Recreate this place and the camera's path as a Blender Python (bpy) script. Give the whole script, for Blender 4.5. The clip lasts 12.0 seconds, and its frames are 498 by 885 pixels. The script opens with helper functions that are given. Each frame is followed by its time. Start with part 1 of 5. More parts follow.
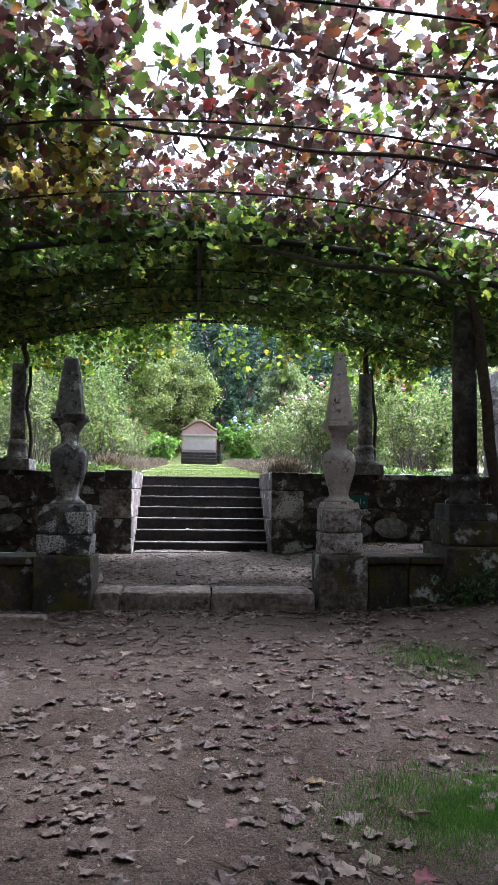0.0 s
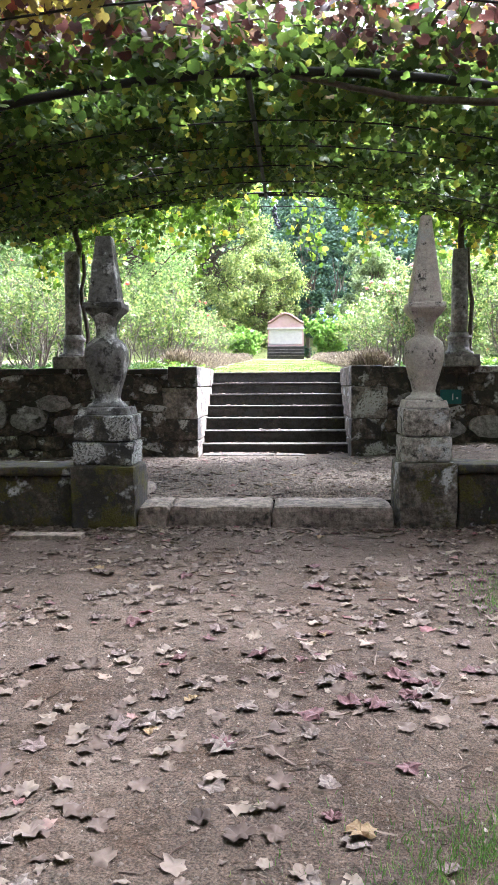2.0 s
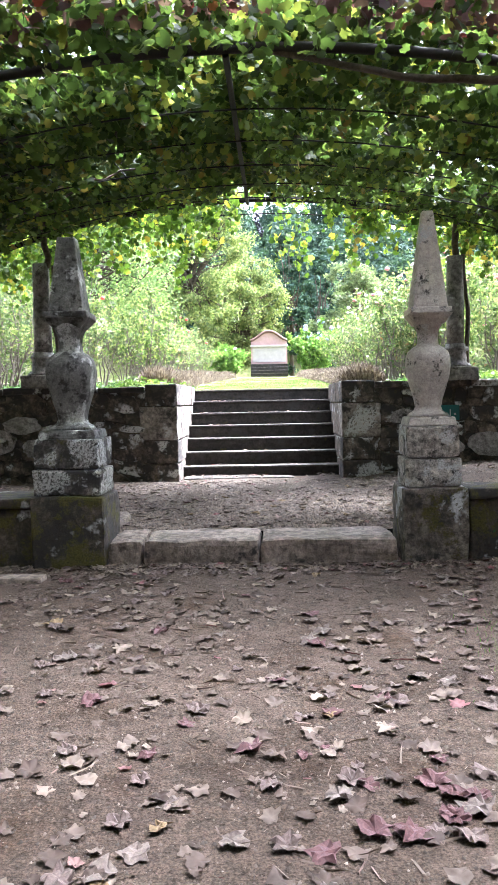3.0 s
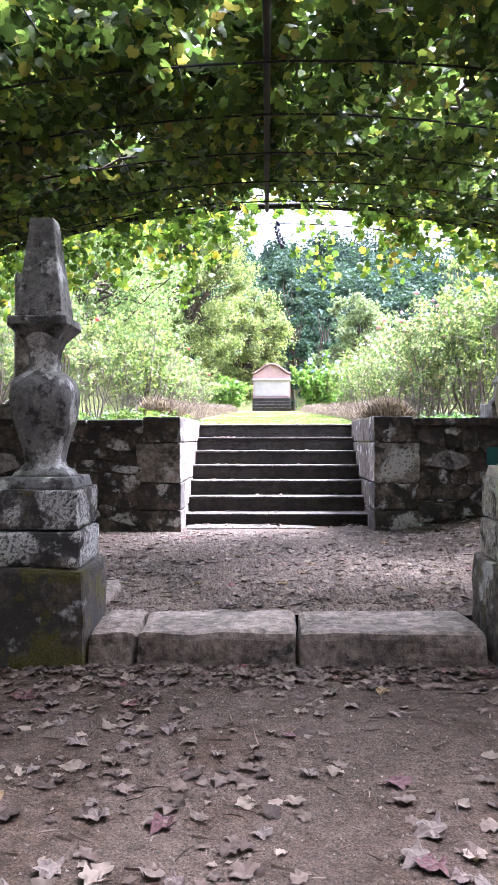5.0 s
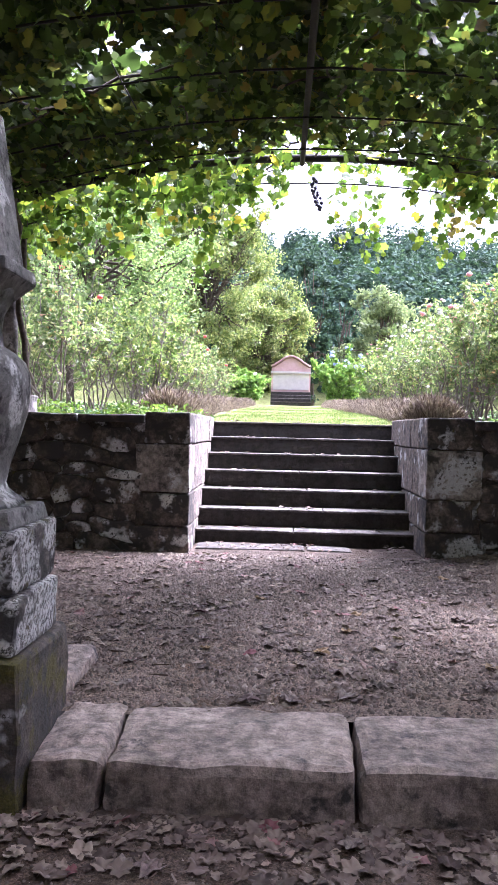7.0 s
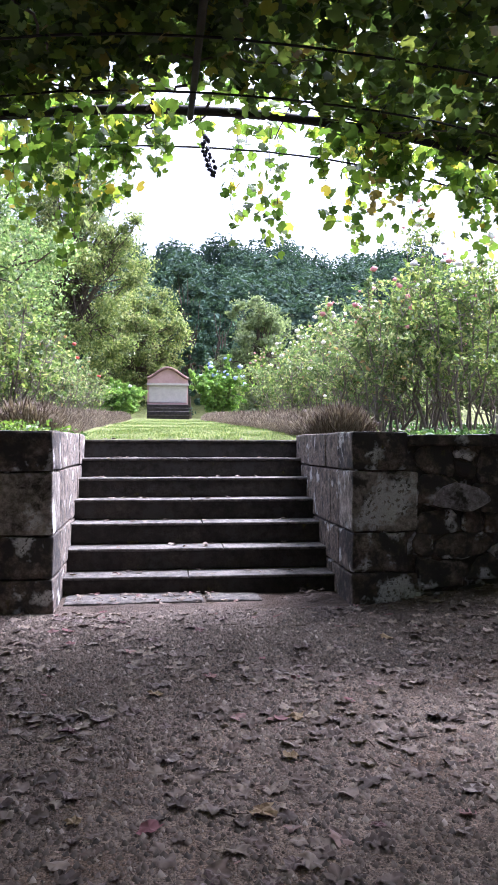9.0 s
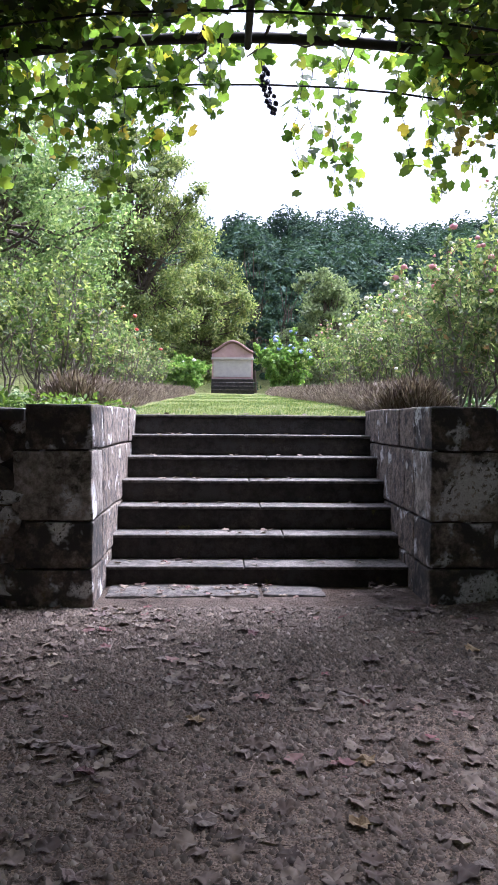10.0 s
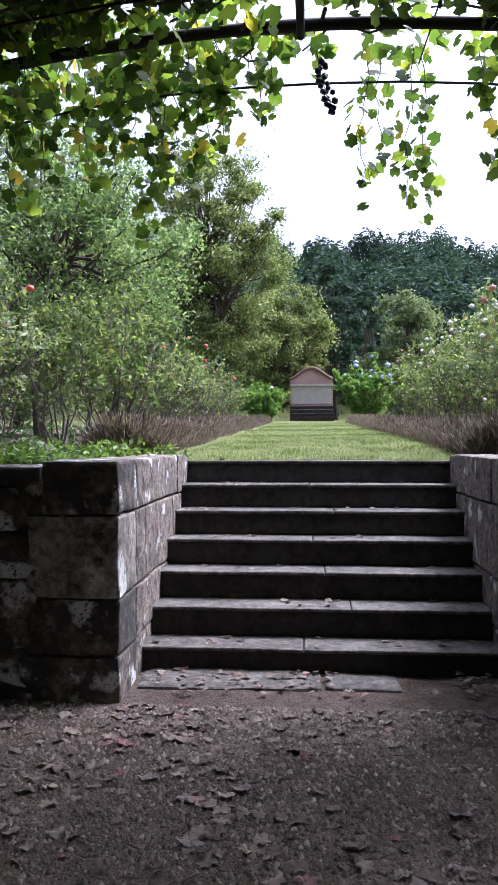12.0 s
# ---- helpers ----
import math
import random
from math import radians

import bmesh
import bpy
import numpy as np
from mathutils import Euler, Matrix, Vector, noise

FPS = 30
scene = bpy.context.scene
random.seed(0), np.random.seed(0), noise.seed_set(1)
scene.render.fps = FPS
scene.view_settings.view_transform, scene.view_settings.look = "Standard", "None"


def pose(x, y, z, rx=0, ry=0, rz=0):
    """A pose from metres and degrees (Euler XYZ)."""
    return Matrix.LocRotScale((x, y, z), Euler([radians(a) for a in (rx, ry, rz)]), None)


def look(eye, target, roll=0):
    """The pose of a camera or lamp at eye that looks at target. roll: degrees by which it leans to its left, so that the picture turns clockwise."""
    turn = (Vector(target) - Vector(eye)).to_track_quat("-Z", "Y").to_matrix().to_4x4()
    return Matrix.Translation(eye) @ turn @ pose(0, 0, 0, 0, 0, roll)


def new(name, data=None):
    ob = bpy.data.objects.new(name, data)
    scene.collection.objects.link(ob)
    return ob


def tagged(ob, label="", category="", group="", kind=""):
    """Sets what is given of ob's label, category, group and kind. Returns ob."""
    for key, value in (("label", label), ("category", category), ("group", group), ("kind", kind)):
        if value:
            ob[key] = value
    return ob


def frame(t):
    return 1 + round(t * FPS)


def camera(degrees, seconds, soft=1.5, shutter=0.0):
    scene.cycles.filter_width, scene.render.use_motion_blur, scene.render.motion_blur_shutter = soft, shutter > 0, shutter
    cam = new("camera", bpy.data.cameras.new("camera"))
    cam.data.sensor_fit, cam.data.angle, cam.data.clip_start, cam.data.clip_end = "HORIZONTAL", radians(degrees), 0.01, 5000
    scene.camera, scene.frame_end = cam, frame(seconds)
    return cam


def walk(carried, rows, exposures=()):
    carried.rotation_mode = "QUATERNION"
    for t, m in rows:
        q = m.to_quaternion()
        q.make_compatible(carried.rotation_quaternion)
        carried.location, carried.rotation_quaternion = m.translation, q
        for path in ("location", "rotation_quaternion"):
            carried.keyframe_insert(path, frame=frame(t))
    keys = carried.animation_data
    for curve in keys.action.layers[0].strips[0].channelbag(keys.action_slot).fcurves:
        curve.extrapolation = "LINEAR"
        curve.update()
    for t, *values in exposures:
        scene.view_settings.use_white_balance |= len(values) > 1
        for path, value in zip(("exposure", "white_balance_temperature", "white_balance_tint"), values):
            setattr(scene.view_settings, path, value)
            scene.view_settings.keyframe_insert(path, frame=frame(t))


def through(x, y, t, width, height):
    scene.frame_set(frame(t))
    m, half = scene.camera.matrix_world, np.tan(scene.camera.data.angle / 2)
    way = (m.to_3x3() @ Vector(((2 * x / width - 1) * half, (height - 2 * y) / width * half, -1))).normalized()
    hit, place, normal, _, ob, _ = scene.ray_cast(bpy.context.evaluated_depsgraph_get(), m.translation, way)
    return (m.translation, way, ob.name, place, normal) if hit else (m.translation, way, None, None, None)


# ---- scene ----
cam = camera(36.2, 12.0)
PATH = [
    (0, (-0.15, -12.288, 1.021), (-0.008, -10.297, 1.146), 0.7),
    (0.5, (-0.081, -12.053, 1.025), (0.001, -10.055, 1.052), 1.0),
    (1, (-0.011, -11.784, 0.975), (0.115, -9.791, 0.857), 1.2),
    (1.5, (0.025, -11.489, 1.008), (0.153, -9.499, 0.856), -1.2),
    (2, (0.153, -11.18, 1.047), (0.054, -9.189, 0.896), -0.3),
    (2.5, (0.17, -10.889, 1.019), (0.022, -8.902, 0.846), 0.9),
    (3, (0.122, -10.457, 1.038), (0.064, -8.46, 0.935), -1.1),
    (3.2, (0.158, -10.393, 1.066), (0.069, -8.399, 0.946), -2.4),
    (4.8, (-0.114, -9.155, 1.044), (-0.145, -7.155, 1.01), -1.3),
    (5, (-0.131, -8.974, 1.075), (-0.179, -6.974, 1.062), -0.1),
    (5.5, (-0.166, -8.658, 1.102), (-0.271, -6.661, 1.088), 1.6),
    (6, (-0.235, -8.293, 1.121), (-0.18, -6.295, 1.073), -0.1),
    (6.5, (-0.259, -7.942, 1.136), (-0.275, -5.943, 1.074), -0.2),
    (6.7, (-0.24, -7.748, 1.143), (-0.312, -5.751, 1.089), 1.1),
    (8.3, (-0.374, -6.472, 1.216), (-0.488, -4.476, 1.259), 1.4),
    (8.5, (-0.362, -6.348, 1.205), (-0.416, -4.349, 1.216), 1.3),
    (9, (-0.363, -6.002, 1.21), (-0.126, -4.016, 1.216), 0.1),
    (9.5, (-0.341, -5.714, 1.19), (-0.2, -3.721, 1.107), -0.9),
    (10, (-0.267, -5.356, 1.217), (-0.202, -3.358, 1.157), 0.4),
    (10.5, (-0.217, -5.063, 1.207), (-0.024, -3.073, 1.175), 1.3),
    (11, (-0.199, -4.859, 1.219), (-0.002, -2.872, 1.102), 0.6),
    (11.5, (-0.145, -4.618, 1.278), (-0.104, -2.619, 1.235), 0.6),
    (12, (-0.096, -4.527, 1.399), (-0.249, -2.533, 1.402), -0.1),
]
walk(cam, [(t, look(eye, target, roll)) for t, eye, target, roll in PATH], [(0.0, 1.9, 5300, 16), (1.0, 2.5, 5400, 15), (2.5, 3.15, 5500, 13), (5.0, 3.2, 5400, 24), (6.5, 2.9, 5400, 31), (8.5, 2.2, 5350, 26), (9.5, 1.78, 5350, 23), (10.5, 1.48, 5400, 22), (12.0, 1.08, 5350, 21)])

# ---- world, sun, exposure ----
world = bpy.data.worlds.new("sky")
scene.world = world
world.use_nodes = True
wn, wl = world.node_tree.nodes, world.node_tree.links
sky = wn.new("ShaderNodeTexSky")
sky.sky_type, sky.sun_disc = "NISHITA", False
sky.sun_elevation, sky.sun_rotation = radians(61), radians(62)
sky.air_density, sky.dust_density, sky.ozone_density = 1.0, 10.0, 1.0
pale = wn.new("ShaderNodeHueSaturation")
pale.inputs["Saturation"].default_value, pale.inputs["Value"].default_value = 0.4, 1.2
wl.new(sky.outputs[0], pale.inputs["Color"])
wl.new(pale.outputs[0], wn["Background"].inputs[0])
wn["Background"].inputs[1].default_value = 0.15
sun = new("sun", bpy.data.lights.new("sun", "SUN"))
sun.data.energy, sun.data.angle, sun.data.color = 3.0, radians(22), (1.0, 0.97, 0.92)
SUN_FROM = Vector((math.sin(radians(62)) * math.cos(radians(61)), math.cos(radians(62)) * math.cos(radians(61)), math.sin(radians(61))))
sun.matrix_world = look(SUN_FROM * 40, (0, 0, 0))
rng = np.random.default_rng(7)


# ---- materials ----
def material(name):
    m = bpy.data.materials.new(name)
    m.use_nodes = True
    return m, m.node_tree.nodes, m.node_tree.links, m.node_tree.nodes["Principled BSDF"]


def coords(n, l, shifted=True):
    """Object coordinates, shifted from piece to piece."""
    tc = n.new("ShaderNodeTexCoord")
    if not shifted:
        return tc.outputs["Object"]
    info = n.new("ShaderNodeObjectInfo")
    mul = n.new("ShaderNodeMath")
    mul.operation = "MULTIPLY"
    mul.inputs[1].default_value = 37.0
    l.new(info.outputs["Random"], mul.inputs[0])
    add = n.new("ShaderNodeVectorMath")
    add.operation = "ADD"
    l.new(tc.outputs["Object"], add.inputs[0])
    l.new(mul.outputs[0], add.inputs[1])
    return add.outputs[0]


def noise_of(n, l, co, scale, detail=6, rough=0.6):
    t = n.new("ShaderNodeTexNoise")
    t.inputs["Scale"].default_value, t.inputs["Detail"].default_value, t.inputs["Roughness"].default_value = scale, detail, rough
    l.new(co, t.inputs["Vector"])
    return t.outputs["Fac"]


def ramp(n, l, fac, stops):
    r = n.new("ShaderNodeValToRGB")
    while len(r.color_ramp.elements) < len(stops):
        r.color_ramp.elements.new(0.5)
    for e, (p, c) in zip(r.color_ramp.elements, stops):
        e.position = p
        e.color = (*c, 1) if len(c) == 3 else c
    l.new(fac, r.inputs[0])
    return r.outputs[0]


def grey(n, l, fac, a, b):
    return ramp(n, l, fac, [(a, (0, 0, 0)), (b, (1, 1, 1))])


def mix(n, l, fac, a, b, mode="MIX"):
    m = n.new("ShaderNodeMix")
    m.data_type, m.blend_type = "RGBA", mode
    for sock, v in ((m.inputs[0], fac), (m.inputs[6], a), (m.inputs[7], b)):
        if hasattr(v, "links"):
            l.new(v, sock)
        elif isinstance(v, (int, float)):
            sock.default_value = v
        else:
            sock.default_value = (*v, 1)
    return m.outputs[2]


def bump(n, l, b, height, strength, distance, below=None):
    k = n.new("ShaderNodeBump")
    k.inputs["Strength"].default_value, k.inputs["Distance"].default_value = strength, distance
    l.new(height, k.inputs["Height"])
    if below:
        l.new(below, k.inputs["Normal"])
    l.new(k.outputs[0], b.inputs["Normal"])
    return k.outputs[0]


def stone(name, light, dark, black=0.5, lichen=0.0, moss=0.0, size=1.0, mottle=0.75):
    """Weathered granite: grain, broad staining, black crust, pale lichen blots and moss."""
    m, n, l, b = material(name)
    co = coords(n, l)
    broad = noise_of(n, l, co, 3.2 / size, 8, 0.62)
    grain = noise_of(n, l, co, 90, 3, 0.7)
    col = ramp(n, l, broad, [(0.32, dark), (0.66, light)])
    col = mix(n, l, 0.35, col, ramp(n, l, grain, [(0.3, (0.12, 0.115, 0.11)), (0.7, (0.62, 0.6, 0.56))]), "OVERLAY")
    blot = noise_of(n, l, co, 17 / size, 9, 0.75)
    col = mix(n, l, mottle, col, ramp(n, l, blot, [(0.4, (0.16, 0.15, 0.14)), (0.5, (0.46, 0.45, 0.44)), (0.62, (0.84, 0.82, 0.79))]), "OVERLAY")
    if black:
        crust = noise_of(n, l, co, 5.5 / size, 9, 0.7)
        col = mix(n, l, grey(n, l, crust, 0.62 - 0.22 * black, 0.68 - 0.14 * black), col, (0.035, 0.032, 0.03))
    if moss:
        mo = noise_of(n, l, co, 4.0 / size, 8, 0.72)
        col = mix(n, l, grey(n, l, mo, 0.66 - 0.2 * moss, 0.74 - 0.2 * moss), col, ramp(n, l, grain, [(0.3, (0.036, 0.034, 0.008)), (0.7, (0.12, 0.105, 0.022))]))
    if lichen:
        v = n.new("ShaderNodeTexVoronoi")
        v.inputs["Scale"].default_value = 24 / size
        warp = noise_of(n, l, co, 16 / size, 6, 0.75)
        add = n.new("ShaderNodeVectorMath")
        add.operation = "MULTIPLY_ADD"
        l.new(warp, add.inputs[0])
        add.inputs[1].default_value = (0.16, 0.16, 0.16)
        l.new(co, add.inputs[2])
        l.new(add.outputs[0], v.inputs["Vector"])
        spot = grey(n, l, v.outputs["Distance"], 0.22 + 0.2 * lichen, 0.16 + 0.2 * lichen)
        few = grey(n, l, noise_of(n, l, co, 2.6 / size, 4), 0.64 - 0.16 * lichen, 0.7 - 0.16 * lichen)
        col = mix(n, l, mix(n, l, 1.0, spot, few, "MULTIPLY"), col, ramp(n, l, grain, [(0.3, (0.36, 0.36, 0.345)), (0.7, (0.68, 0.67, 0.645))]))
    l.new(col, b.inputs["Base Color"])
    b.inputs["Roughness"].default_value = 0.88
    first = bump(n, l, b, broad, 0.6, 0.05)
    second = bump(n, l, b, blot, 0.5, 0.012, first)
    bump(n, l, b, grain, 0.5, 0.006, second)
    return m


def leafy(name, stops, rough=0.5, through=0.45, patches=14.0, glow=(1.35, 1.45, 0.8)):
    """Leaves: a colour of its own for each leaf, with light coming through."""
    m, n, l, b = material(name)
    geo = n.new("ShaderNodeNewGeometry")
    col = ramp(n, l, geo.outputs["Random Per Island"], stops)
    co = coords(n, l, False)
    col = mix(n, l, 0.5, col, ramp(n, l, noise_of(n, l, co, patches, 5), [(0.34, (0.28, 0.27, 0.26)), (0.66, (0.78, 0.78, 0.72))]), "OVERLAY")
    l.new(col, b.inputs["Base Color"])
    b.inputs["Roughness"].default_value = rough
    b.inputs["Specular IOR Level"].default_value = 0.3
    tr = n.new("ShaderNodeBsdfTranslucent")
    warm = mix(n, l, 1.0, col, glow, "MULTIPLY")
    l.new(warm, tr.inputs[0])
    sh = n.new("ShaderNodeMixShader")
    sh.inputs[0].default_value = through
    l.new(b.outputs[0], sh.inputs[1])
    l.new(tr.outputs[0], sh.inputs[2])
    l.new(sh.outputs[0], n["Material Output"].inputs[0])
    return m


def earth(name, stops, pebbles, relief, sandy_lit=None):
    """Trodden soil; an optional second pair of colours, paler sand lightened for the stronger light there, takes over
    south of y = -2.6 or so, with a ragged border.
    """
    m, n, l, b = material(name)
    co = coords(n, l, False)
    broad = noise_of(n, l, co, 0.9, 7, 0.6)
    mid = noise_of(n, l, co, 19, 8, 0.74)
    grain = noise_of(n, l, co, 130, 3, 0.7)
    col = ramp(n, l, broad, stops)
    if sandy_lit:
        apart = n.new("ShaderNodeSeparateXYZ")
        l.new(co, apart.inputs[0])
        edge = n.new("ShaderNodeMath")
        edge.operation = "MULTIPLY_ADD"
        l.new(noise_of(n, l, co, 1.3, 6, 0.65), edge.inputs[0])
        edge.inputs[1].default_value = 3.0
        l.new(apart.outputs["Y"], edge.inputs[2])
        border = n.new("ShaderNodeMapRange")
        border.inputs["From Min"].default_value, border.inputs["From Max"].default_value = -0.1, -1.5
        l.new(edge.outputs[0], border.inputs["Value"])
        col = mix(n, l, border.outputs[0], col, ramp(n, l, broad, sandy_lit))
    col = mix(n, l, 0.85, col, ramp(n, l, mid, [(0.3, (0.25, 0.25, 0.25)), (0.7, (0.72, 0.7, 0.68))]), "OVERLAY")
    col = mix(n, l, 0.65, col, ramp(n, l, grain, [(0.34, (0.1, 0.1, 0.1)), (0.66, (0.85, 0.83, 0.81))]), "OVERLAY")
    damp = noise_of(n, l, co, 2.7, 8, 0.68)
    col = mix(n, l, grey(n, l, damp, 0.5, 0.66), col, mix(n, l, 1.0, col, (0.66, 0.58, 0.5), "MULTIPLY"))
    v = n.new("ShaderNodeTexVoronoi")
    v.inputs["Scale"].default_value = pebbles
    l.new(co, v.inputs["Vector"])
    l.new(col, b.inputs["Base Color"])
    b.inputs["Roughness"].default_value = 0.95
    b.inputs["Specular IOR Level"].default_value = 0.2
    first = bump(n, l, b, mid, 0.8, 0.04)
    second = bump(n, l, b, v.outputs["Distance"], 0.3, relief, first)
    bump(n, l, b, grain, 0.4, 0.004, second)
    return m


def plain(name, a, c, scale=12, rough=0.8, relief=0.004, metal=0.0):
    m, n, l, b = material(name)
    co = coords(n, l)
    f = noise_of(n, l, co, scale, 7, 0.65)
    l.new(ramp(n, l, f, [(0.3, a), (0.7, c)]), b.inputs["Base Color"])
    b.inputs["Roughness"].default_value, b.inputs["Metallic"].default_value = rough, metal
    bump(n, l, b, f, 0.6, relief)
    return m


SOIL = earth("trodden_soil", [(0.3, (0.072, 0.053, 0.041)), (0.7, (0.137, 0.105, 0.084))], 60, 0.014)
# Second pair: sand towards the kerb, lightened in colour for the light there.
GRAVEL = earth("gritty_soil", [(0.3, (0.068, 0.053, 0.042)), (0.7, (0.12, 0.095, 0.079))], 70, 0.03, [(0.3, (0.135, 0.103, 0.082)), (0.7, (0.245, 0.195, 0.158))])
TURF = earth("turf_soil", [(0.3, (0.09, 0.11, 0.035)), (0.7, (0.16, 0.18, 0.06))], 90, 0.01)
RUBBLE = stone("rubble_granite", (0.24, 0.192, 0.157), (0.045, 0.036, 0.029), 0.95, 0.5, 0.1)
ASHLAR = stone("ashlar_granite", (0.24, 0.197, 0.165), (0.065, 0.052, 0.043), 0.95, 0.5, 0.12, 0.75)
CHEEK = stone("cheek_granite", (0.25, 0.205, 0.172), (0.11, 0.088, 0.073), 0.55, 0.25, 0.15, 0.45)
PEDESTAL = stone("pedestal_granite", (0.22, 0.2, 0.18), (0.045, 0.041, 0.036), 1.0, 1.15, 0.5, 0.5)
PLINTH = stone("mossy_granite", (0.13, 0.108, 0.088), (0.038, 0.031, 0.025), 0.7, 0.15, 0.85, 0.8)
FINIAL_A = stone("dark_finial_granite", (0.25, 0.247, 0.236), (0.125, 0.122, 0.118), 0.5, 0.45, 0.0, 0.5, 0.4)
# Right-hand finial and pedestal: paler stone, lightened further for stronger light there.
FINIAL_B = stone("pale_finial_granite", (0.66, 0.61, 0.55), (0.48, 0.44, 0.39), 0.2, 0.15, 0.1, 0.6, 0.3)
PEDESTAL_B = stone("pale_pedestal_granite", (0.54, 0.5, 0.45), (0.3, 0.275, 0.245), 0.5, 0.75, 0.15, 0.55)
PLINTH_B = stone("pale_mossy_granite", (0.26, 0.225, 0.19), (0.09, 0.076, 0.062), 0.55, 0.5, 0.65, 0.7)
# Mossy riser stone, coloured far darker than the treads to hold their shade.
RISER_SHADED = stone("shaded_riser_granite", (0.042, 0.035, 0.03), (0.012, 0.01, 0.009), 0.5, 0.0, 0.2)
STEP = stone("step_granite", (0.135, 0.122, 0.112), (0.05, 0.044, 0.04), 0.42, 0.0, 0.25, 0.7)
PALE_BLOCK = stone("pale_ashlar", (0.36, 0.322, 0.288), (0.17, 0.15, 0.132), 0.35, 0.7, 0.0, 1.0)
KERB = stone("kerb_granite", (0.34, 0.282, 0.242), (0.19, 0.155, 0.132), 0.15, 0.0, 0.08)
# Darker copy of the column granite: shade on the near column as colour.
SHADED_COLUMN = stone("shaded_column_granite", (0.16, 0.152, 0.145), (0.06, 0.056, 0.053), 0.75, 0.2, 0.1)
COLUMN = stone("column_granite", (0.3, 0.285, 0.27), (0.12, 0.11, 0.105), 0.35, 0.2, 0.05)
MORTAR = stone("dark_mortar", (0.15, 0.125, 0.105), (0.045, 0.038, 0.032), 0.7, 0.25, 0.2, 0.7)
IRON = plain("rusty_iron", (0.007, 0.006, 0.006), (0.02, 0.014, 0.012), 25, 0.95, 0.003)
BARK = plain("vine_bark", (0.035, 0.027, 0.02), (0.12, 0.09, 0.07), 30, 0.95, 0.01)
CANE = plain("grey_cane", (0.065, 0.055, 0.044), (0.2, 0.17, 0.13), 20, 0.9, 0.004)
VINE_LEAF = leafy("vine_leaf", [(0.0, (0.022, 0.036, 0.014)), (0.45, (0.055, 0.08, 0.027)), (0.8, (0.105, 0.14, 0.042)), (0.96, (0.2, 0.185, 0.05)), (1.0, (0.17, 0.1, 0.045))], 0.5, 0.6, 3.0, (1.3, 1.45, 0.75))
# Lighter copy of the vine leaf: backlight at the roof edge put into colour.
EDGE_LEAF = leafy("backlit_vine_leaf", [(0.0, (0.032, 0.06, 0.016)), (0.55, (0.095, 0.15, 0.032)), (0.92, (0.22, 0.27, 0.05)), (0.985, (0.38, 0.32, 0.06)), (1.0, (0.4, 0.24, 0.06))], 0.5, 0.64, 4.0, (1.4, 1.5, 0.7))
RED_LEAF = leafy("autumn_vine_leaf", [(0.0, (0.05, 0.03, 0.032)), (0.35, (0.1, 0.045, 0.048)), (0.55, (0.13, 0.095, 0.078)), (0.7, (0.088, 0.055, 0.06)), (0.8, (0.075, 0.095, 0.04)), (0.88, (0.12, 0.12, 0.05)), (0.95, (0.24, 0.045, 0.05)), (1.0, (0.3, 0.17, 0.05))], 0.45, 0.36, 14.0, (1.25, 1.1, 0.9))
YELLOW_LEAF = leafy("yellow_vine_leaf", [(0.0, (0.14, 0.12, 0.04)), (0.6, (0.34, 0.26, 0.08)), (1.0, (0.4, 0.3, 0.14))], 0.5, 0.5)
DRY_LEAF = leafy("dry_leaf", [(0.0, (0.048, 0.032, 0.026)), (0.4, (0.11, 0.08, 0.067)), (0.8, (0.16, 0.124, 0.104)), (0.95, (0.22, 0.176, 0.146)), (1.0, (0.16, 0.06, 0.07))], 0.7, 0.08)
LEAF_BROWN = plain("brown_dead_leaf", (0.08, 0.055, 0.048), (0.18, 0.132, 0.115), 9, 0.8, 0.004)
LEAF_PALE = plain("pale_dead_leaf", (0.1, 0.077, 0.066), (0.2, 0.158, 0.134), 9, 0.8, 0.004)
LEAF_OCHRE = plain("ochre_dead_leaf", (0.14, 0.085, 0.04), (0.25, 0.18, 0.09), 9, 0.75, 0.004)
LEAF_WINE = plain("wine_dead_leaf", (0.065, 0.03, 0.034), (0.15, 0.068, 0.068), 9, 0.75, 0.004)
SHRUB_LEAF = leafy("light_shrub_leaf", [(0.0, (0.05, 0.085, 0.03)), (0.6, (0.115, 0.162, 0.058)), (1.0, (0.29, 0.31, 0.13))], 0.5, 0.5, 2.2)
FRESH_LEAF = leafy("fresh_tree_leaf", [(0.0, (0.07, 0.12, 0.05)), (0.6, (0.15, 0.215, 0.095)), (1.0, (0.31, 0.36, 0.19))], 0.5, 0.45, 1.6)
HYDRANGEA_LEAF = leafy("hydrangea_leaf", [(0.0, (0.08, 0.16, 0.04)), (0.7, (0.18, 0.29, 0.07)), (1.0, (0.28, 0.38, 0.12))], 0.45, 0.45)
BRIGHT_LEAF = leafy("bright_leaf", [(0.0, (0.05, 0.1, 0.02)), (1.0, (0.15, 0.21, 0.045))], 0.5, 0.4)
OLIVE_LEAF = leafy("olive_green_leaf", [(0.0, (0.07, 0.1, 0.04)), (0.6, (0.15, 0.19, 0.07)), (1.0, (0.31, 0.32, 0.15))], 0.5, 0.4, 0.8)
ROSE_LEAF = leafy("rose_leaf", [(0.0, (0.052, 0.09, 0.038)), (0.6, (0.145, 0.19, 0.088)), (0.92, (0.3, 0.32, 0.18)), (1.0, (0.26, 0.15, 0.1))], 0.5, 0.5, 2.2)
